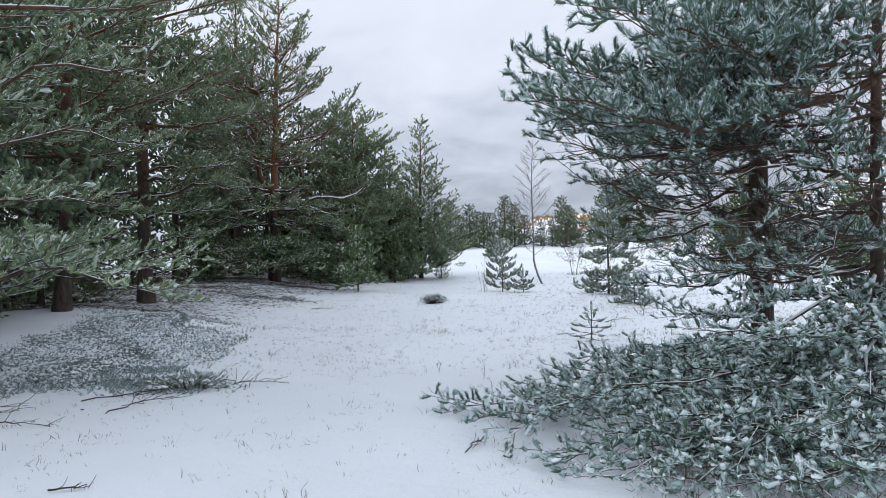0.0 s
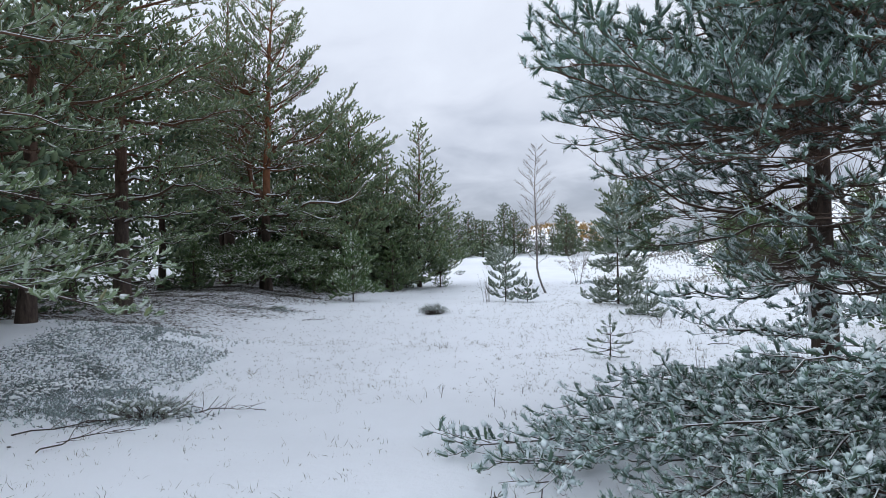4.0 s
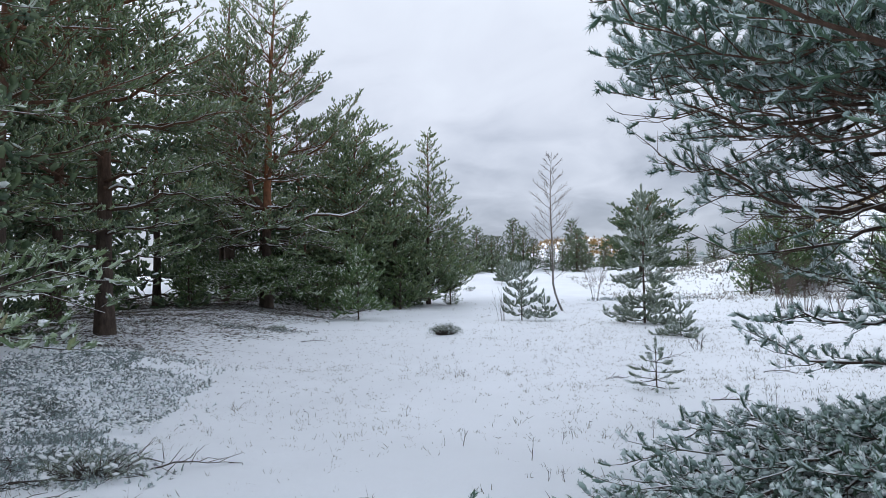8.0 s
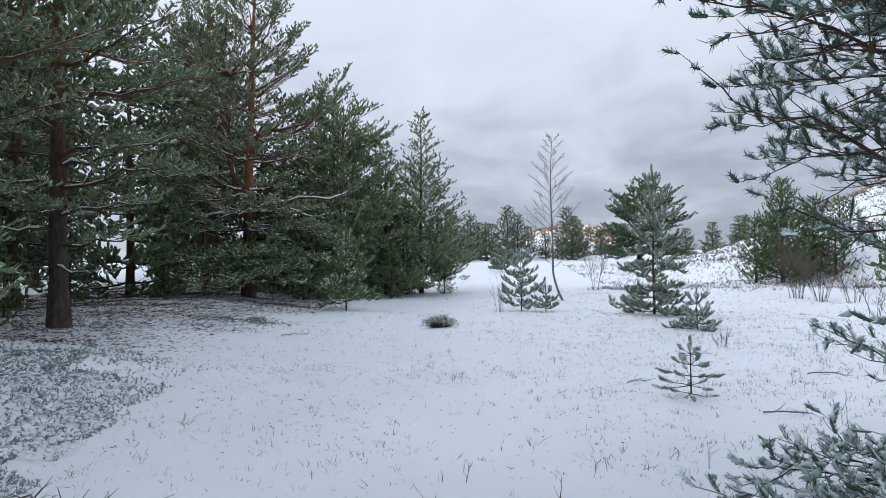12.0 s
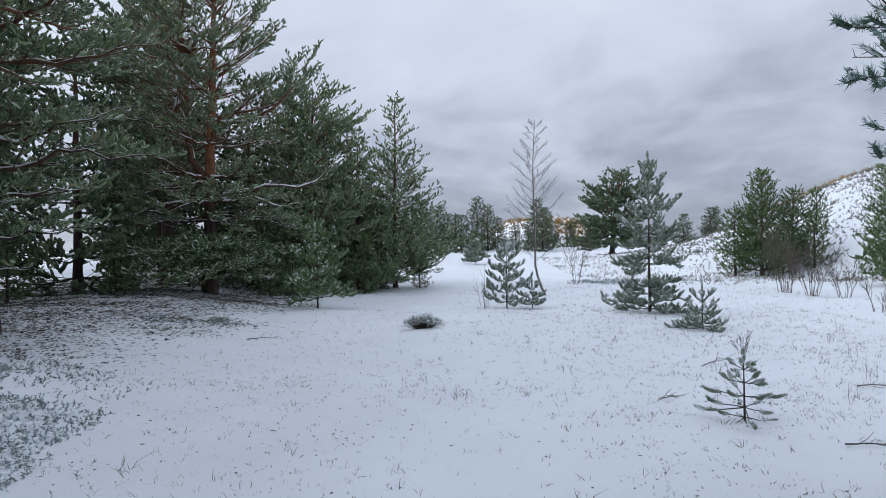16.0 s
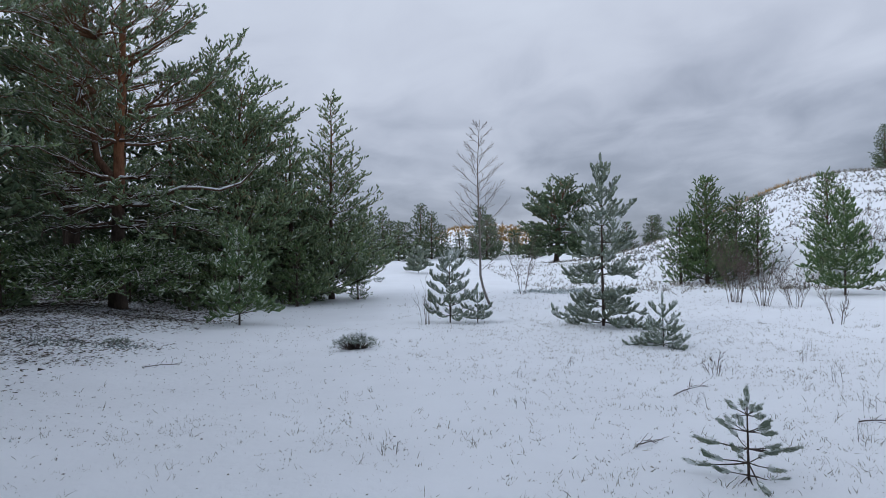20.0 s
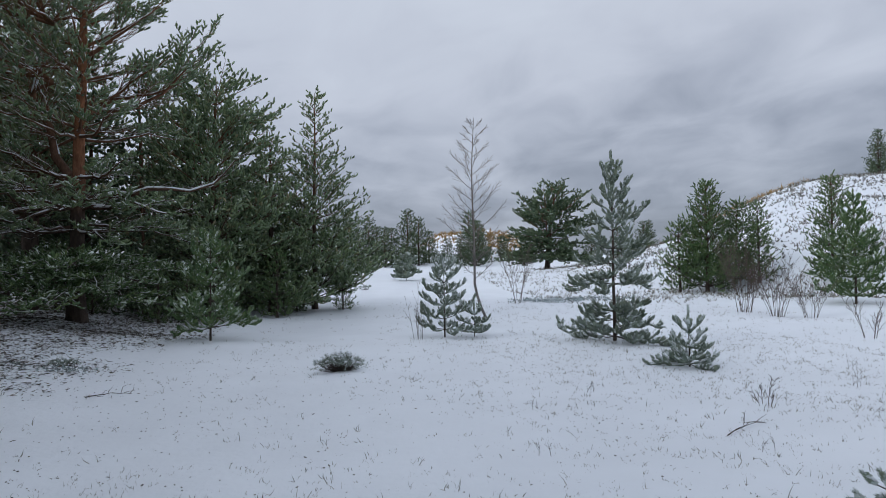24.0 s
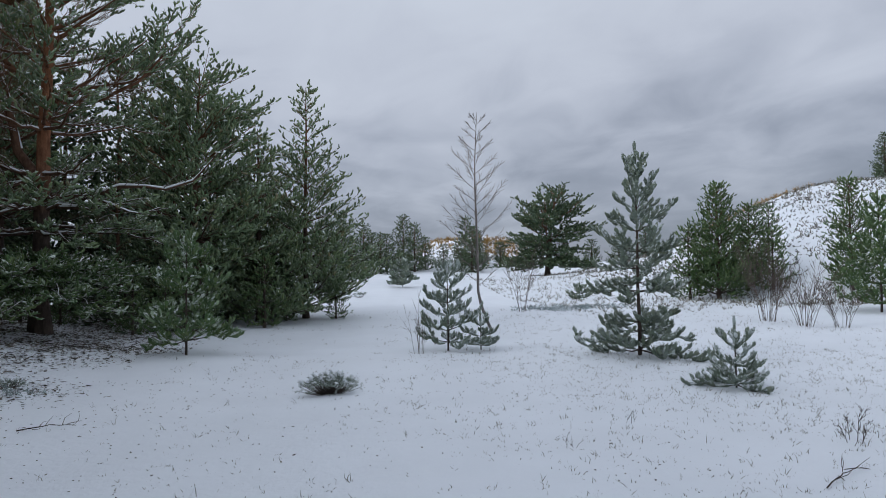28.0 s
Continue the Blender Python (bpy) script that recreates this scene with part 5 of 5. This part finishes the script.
# dry stalks and fallen twigs on the snow
twiggy("dry_plant", (4.43, 14.7), 4, "curled dark dry plant poking through snow", "plant", "dry plants", M_TWIG, 6, 0.006, 0.9, 0.32)
for x, y, n, h in [(0.87, 8.4, 2, 0.22), (-0.13, 8.2, 1, 0.3), (0.41, 7.65, 1, 0.35), (0.57, 7.2, 2, 0.26), (1.61, 8.5, 1, 0.4), (-0.05, 11.9, 2, 0.2), (-0.9, 3.9, 2, 0.2), (4.9, 12.6, 3, 0.3), (4.0, 11.6, 2, 0.3),
                   (3.4, 13.2, 2, 0.25), (5.6, 13.9, 3, 0.35), (6.4, 15.6, 3, 0.3), (2.6, 9.0, 2, 0.32), (3.3, 9.6, 3, 0.4), (1.9, 15.2, 2, 0.2), (2.9, 16.0, 3, 0.2), (7.4, 16.8, 3, 0.3), (1.5, 13.6, 2, 0.25)]:
    twiggy("dry_stalk", (x, y), n, "thin dry stalk standing in the snow", "plant", "dry stalks", M_TWIG, 3, 0.0032, 0.5, 0.75 * h, 1)


def fallen(place, ln, turn, label, n=1):
    x, y = place
    root = new("fallen_branch")
    root.location = (x, y, float(land(x, y)))
    tagged(root, label, "branch", "fallen branches")
    for i in range(n):
        a = radians(turn) + rng.normal() * 0.35
        u = np.linspace(0, 1, 8)[:, None]
        l = ln * (0.6 + 0.5 * rng.random())
        q = np.array((math.cos(a), math.sin(a), 0)) * l * (u - 0.4) + rng.normal(size=(8, 3)) * (0.03, 0.03, 0.01) * l + UP * (0.015 + 0.16 * l * u * (1 - u) + 0.05 * i * u)
        q[:, 2] += land(q[:, 0] + x, q[:, 1] + y) - land(x, y)
        g = Geo()
        tubes(g, q, 0.007 * (1 - 0.7 * u[:, 0]), 4)
        p, t = along(q, np.linspace(0.25, 0.95, 7))
        d = unit(t + unit(rng.normal(size=(7, 3)) * (1, 1, 0.5)) * 0.8 + UP * 0.25)
        q2 = p[:, None] + d[:, None] * (l * 0.28 * np.array((0, 0.5, 1.0)))[:, None] + rng.normal(size=(7, 3, 3)) * 0.012
        stick = part("branch", g, M_TWIG, root)
        for w in q2:
            g = Geo()
            tubes(g, w, np.array((0.004, 0.003, 0.0015)), 3)
            part("twig", g, M_TWIG, stick)
    return root


fallen((-3.0, 7.3), 0.9, 12, "dead pine branch with bare twigs lying on snow", 1)
fallen((-2.7, 7.8), 0.8, -14, "dead pine branch with bare twigs lying on snow", 1)
mat_pine((-2.85, 7.45), 1.0, 0.16, "pine branch end with rimed needles lying on snow", 80, 18, 0.045, 0.007)
fallen((-3.4, 7.0), 1.1, 20, "dead pine branch with bare twigs lying on snow", 1)
fallen((-3.7, 7.7), 0.9, -25, "dead pine branch with bare twigs lying on snow", 1)
fallen((-3.1, 6.5), 0.7, 5, "thin bare twig lying on snow", 1)
fallen((-3.9, 5.9), 0.7, 15, "thin bare twig lying on snow", 1)
fallen((-2.3, 7.7), 0.8, 35, "dead pine branch with bare twigs lying on snow", 1)
fallen((-4.4, 6.0), 1.0, 60, "dead pine branch lying on snow", 2)
for x, y, l, a in [(-2.5, 4.3, 0.3, 20), (0.2, 5.0, 0.35, 80), (3.6, 13.9, 0.6, 30), (4.6, 12.1, 0.7, -20), (-3.2, 16.8, 0.5, 10), (6.6, 13.2, 0.7, 15), (2.2, 12.0, 0.45, 60), (3.0, 10.0, 0.6, -30), (-4.9, 22.8, 1.3, 20), (-6.8, 21.2, 1.5, -15), (-4.2, 25.5, 1.6, 5)]:
    fallen((x, y), l, a, "fallen twig on the snow", 1)

# ---- heath, grass and litter: countless, one object each ----


def scatter(n, cx, cy, rx, ry, edge=0.6):
    """Random places in a ragged patch."""
    a = rng.random(n) * 6.283
    r = np.sqrt(rng.random(n)) * (1 + edge * 0.35 * np.sin(3 * a + cx) + edge * 0.25 * np.sin(7 * a + cy))
    return cx + np.cos(a) * r * rx, cy + np.sin(a) * r * ry


heath = Geo()
for n, cx, cy, rx, ry in [(5200, -5.0, 10.2, 1.5, 2.1), (2300, -4.1, 8.2, 0.9, 1.0), (1900, -5.4, 7.6, 1.3, 1.3), (420, -3.3, 7.5, 0.7, 0.5), (90, -3.6, 9.8, 0.8, 1.2), (120, -2.9, 7.5, 0.7, 0.4), (250, -4.6, 12.4, 1.1, 1.1), (260, -5.6, 18.6, 0.9, 0.6), (120, -4.3, 18.7, 0.4, 0.3), (700, 8.6, 32.4, 2.6, 1.0), (150, -7.2, 17.3, 1.0, 0.9), (350, -6.0, 13.0, 1.4, 1.0)]:
    x, y = scatter(n, cx, cy, rx, ry)
    b = on_land(x, y, -0.01)
    big = 1.0 if cy < 25 else 1.7
    needles(heath, b, unit(rng.normal(size=(n, 3)) * 0.8 + UP * 0.7), (0.03 + 0.06 * rng.random(n)) * big, 10, 0.030 * big, 0.012 * big, 30, 80, 0.05, 0.55)
stuff("heath", heath, M_HEATH, "low rimed dwarf shrubs covering the snowy ground", "heath")
heath_snow = Geo()
x, y = scatter(1500, -5.0, 9.6, 1.5, 2.4)
clumps(heath_snow, on_land(x, y, 0.05), rng.normal(size=(1500, 3)) * (1, 1, 0.2), 0.018 + 0.024 * rng.random(1500), 0.012 + 0.014 * rng.random(1500), 0.007 + 0.008 * rng.random(1500))
stuff("snow_on_heath", heath_snow, M_CLUMP, "small pads of snow lying on heath", "snow", True)


def blades(geo, x, y, n, h, w, lean):
    """Tufts of thin grass blades."""
    m = len(x)
    b = on_land(x, y, -0.01)[:, None] + rng.normal(size=(m, n, 3)) * (0.025, 0.025, 0)
    d = unit(rng.normal(size=(m, n, 3)) * lean + UP)
    hh = h[:, None] * (0.4 + 0.8 * rng.random((m, n)))
    sd = unit(np.cross(d, rng.normal(size=(m, n, 3)))) * w * 0.5
    mid = b + d * (hh * 0.55)[..., None]
    tip = b + d * hh[..., None] + rng.normal(size=(m, n, 3)) * (hh * 0.22)[..., None] * (1, 1, 0.2)
    v = np.stack((b - sd, b + sd, mid + sd * 0.8, mid - sd * 0.8, tip), 2).reshape(-1, 3)
    i = np.arange(m * n)[:, None] * 5
    geo.add(v, f3=i + (3, 2, 4), f4=i + (0, 1, 2, 3))


grass = Geo()
m = 8000
x, y = rng.uniform(-6, 13, m), rng.uniform(2.0, 33, m) ** 1.0
keep = rng.random(m) < np.clip(0.22 + 0.5 * smooth(0.5, 4, x) + 0.25 * np.sin(1.3 * x + 0.8 * y) * np.sin(0.9 * y - 0.4 * x), 0.05, 1)
x, y = x[keep], y[keep]
blades(grass, x, y, 4, 0.03 + 0.09 * rng.random(len(x)) ** 2, 0.006, 0.6)
m = 6500
x, y = rng.uniform(-2, 9, m), rng.uniform(8, 22, m)
keep = rng.random(m) < np.clip(0.15 + 0.6 * smooth(0.0, 3.5, x - 0.1 * (y - 12)) + 0.3 * np.sin(2.1 * x + 1.1 * y), 0.02, 1)
x, y = x[keep], y[keep]
blades(grass, x, y, 4, 0.025 + 0.07 * rng.random(len(x)) ** 2, 0.006, 0.7)
m = 5200
x, y = rng.uniform(-5.5, 4, m), rng.uniform(2.2, 14, m)
keep = rng.random(m) < np.clip(0.35 + 0.3 * smooth(0, -3, x) + 0.5 * np.sin(1.9 * x + 0.7 * y) * np.sin(1.1 * y - 1.4 * x), 0.04, 1)
x, y = x[keep], y[keep]
blades(grass, x, y, 5, 0.025 + 0.07 * rng.random(len(x)) ** 2, 0.0035, 0.9)
m = 6000
x, y = rng.uniform(-3, 9, m), rng.uniform(8, 21, m)
keep = rng.random(m) < np.clip(0.30 + 0.45 * smooth(-1, 3, x) + 0.5 * np.sin(3.3 * x + 1.7 * y) * np.sin(2.9 * y - 1.2 * x), 0.03, 1)
x, y = x[keep], y[keep]
blades(grass, x, y, 4, 0.012 + 0.035 * rng.random(len(x)), 0.007, 1.1)
stuff("grass", grass, M_GRASS, "thin withered grass blades poking through snow", "grass")

dune_grass = Geo()
m = 13000
x, y = rng.uniform(14, 52, m), rng.uniform(26, 62, m)
s = 0.75 * x + 0.66 * y
keep = (s > 33) & (rng.random(m) < 0.35 + 0.55 * np.sin(0.9 * x - 0.7 * y) * np.sin(0.5 * x + 1.1 * y + 1) + 0.25 * smooth(50, 58, s))
x, y = x[keep], y[keep]
blades(dune_grass, x, y, 3, 0.14 + 0.25 * rng.random(len(x)), 0.045, 0.9)
m = 1500
x, y = rng.uniform(8, 20, m), rng.uniform(30, 50, m)
blades(dune_grass, x, y, 4, 0.10 + 0.15 * rng.random(m), 0.02, 0.6)
m = 13000
x, y = rng.uniform(15, 50, m), rng.uniform(27, 60, m)
s = 0.75 * x + 0.66 * y
keep = (s > 34) & (rng.random(m) < 0.25 + 0.6 * smooth(-0.1, 0.7, np.sin(0.55 * x - 0.4 * y) * np.sin(0.31 * x + 0.7 * y + 1)))
x, y = x[keep], y[keep]
n = len(x)
heather = Geo()
needles(heather, on_land(x, y, -0.02), unit(rng.normal(size=(n, 3)) * 0.7 + UP), 0.08 + 0.16 * rng.random(n), 9, 0.12, 0.035, 20, 70, 0.1, 0.3)
stuff("dune_heather", heather, M_LITTER, "dark low heather tufts on the snowy dune", "heather")
stuff("dune_grass", dune_grass, M_GRASS, "tussocks of pale grass on the snowy dune", "grass")

ochre = Geo()
m = 380
x, y = rng.normal(20.6, 1.7, m), rng.normal(91, 2.6, m)
blades(ochre, x, y, 4, 0.3 + 0.4 * rng.random(m), 0.12, 0.6)
x, y = rng.normal(14.8, 2.0, 160), rng.normal(101, 2.4, 160)
blades(ochre, x, y, 4, 0.3 + 0.5 * rng.random(160), 0.12, 0.6)
x, y = rng.normal(33, 3.5, 260), rng.normal(56.5, 1.2, 260)
blades(ochre, x, y, 6, 0.25 + 0.35 * rng.random(260), 0.04, 0.6)
stuff("ochre_reeds", ochre, M_OCHRE, "ochre withered beach grass on a far dune", "grass")

litter = Geo()
m = 4200
x, y = rng.uniform(-6.5, 10, m), rng.uniform(2.5, 26, m)
keep = rng.random(m) < np.clip(0.5 * smooth(-3.4, -5.6, x), 0.0, 1)
x, y = x[keep], y[keep]
n = len(x)
clumps(litter, on_land(x, y, 0.004), rng.normal(size=(n, 3)) * (1, 1, 0.1), 0.012 + 0.02 * rng.random(n), 0.008 + 0.010 * rng.random(n), np.full(n, 0.007))
m = 2600
x, y = rng.uniform(-5.5, 3.5, m), rng.uniform(9.0, 20, m)
keep = rng.random(m) < np.clip(0.10 + 0.55 * smooth(0.5, -4.0, x) + 0.35 * np.sin(1.7 * x + 0.9 * y) * np.sin(1.3 * y - 0.8 * x), 0.02, 1)
x, y = x[keep], y[keep]
n = len(x)
clumps(litter, on_land(x, y, 0.004), rng.normal(size=(n, 3)) * (1, 1, 0.25), 0.006 + 0.013 * rng.random(n) ** 2, 0.004 + 0.005 * rng.random(n), np.full(n, 0.005))
# needle litter under the wood; its density also stands in for canopy shade
m = 85000
x, y = rng.uniform(-13, -3.0, m), rng.uniform(13.5, 34, m)
keep = rng.random(m) < smooth(-3.2, -6.0, x - 0.14 * (y - 20) + 0.5 * np.sin(1.3 * y) + 0.3 * np.sin(3.1 * y + x))
x, y = x[keep], y[keep]
n = len(x)
a = rng.random(n) * 6.283
b = on_land(x, y, 0.012 + 0.02 * rng.random(n))
d = np.stack((np.cos(a), np.sin(a), rng.normal(size=n) * 0.12), -1) * (0.03 + 0.08 * rng.random(n))[:, None]
sd = np.stack((-np.sin(a), np.cos(a), rng.normal(size=n) * 0.3), -1) * (0.006 + 0.015 * rng.random(n))[:, None]
litter.add(np.stack((b - sd, b + sd, b + d), 1), f3=np.arange(3 * n).reshape(-1, 3))
x, y = scatter(700, 2.3, 4.5, 1.0, 0.9)
blades(litter, x, y, 4, 0.05 + 0.10 * rng.random(700), 0.005, 0.9)
stuff("forest_litter", litter, M_LITTER, "dark leaves, cones and bark bits on the snow", "litter")
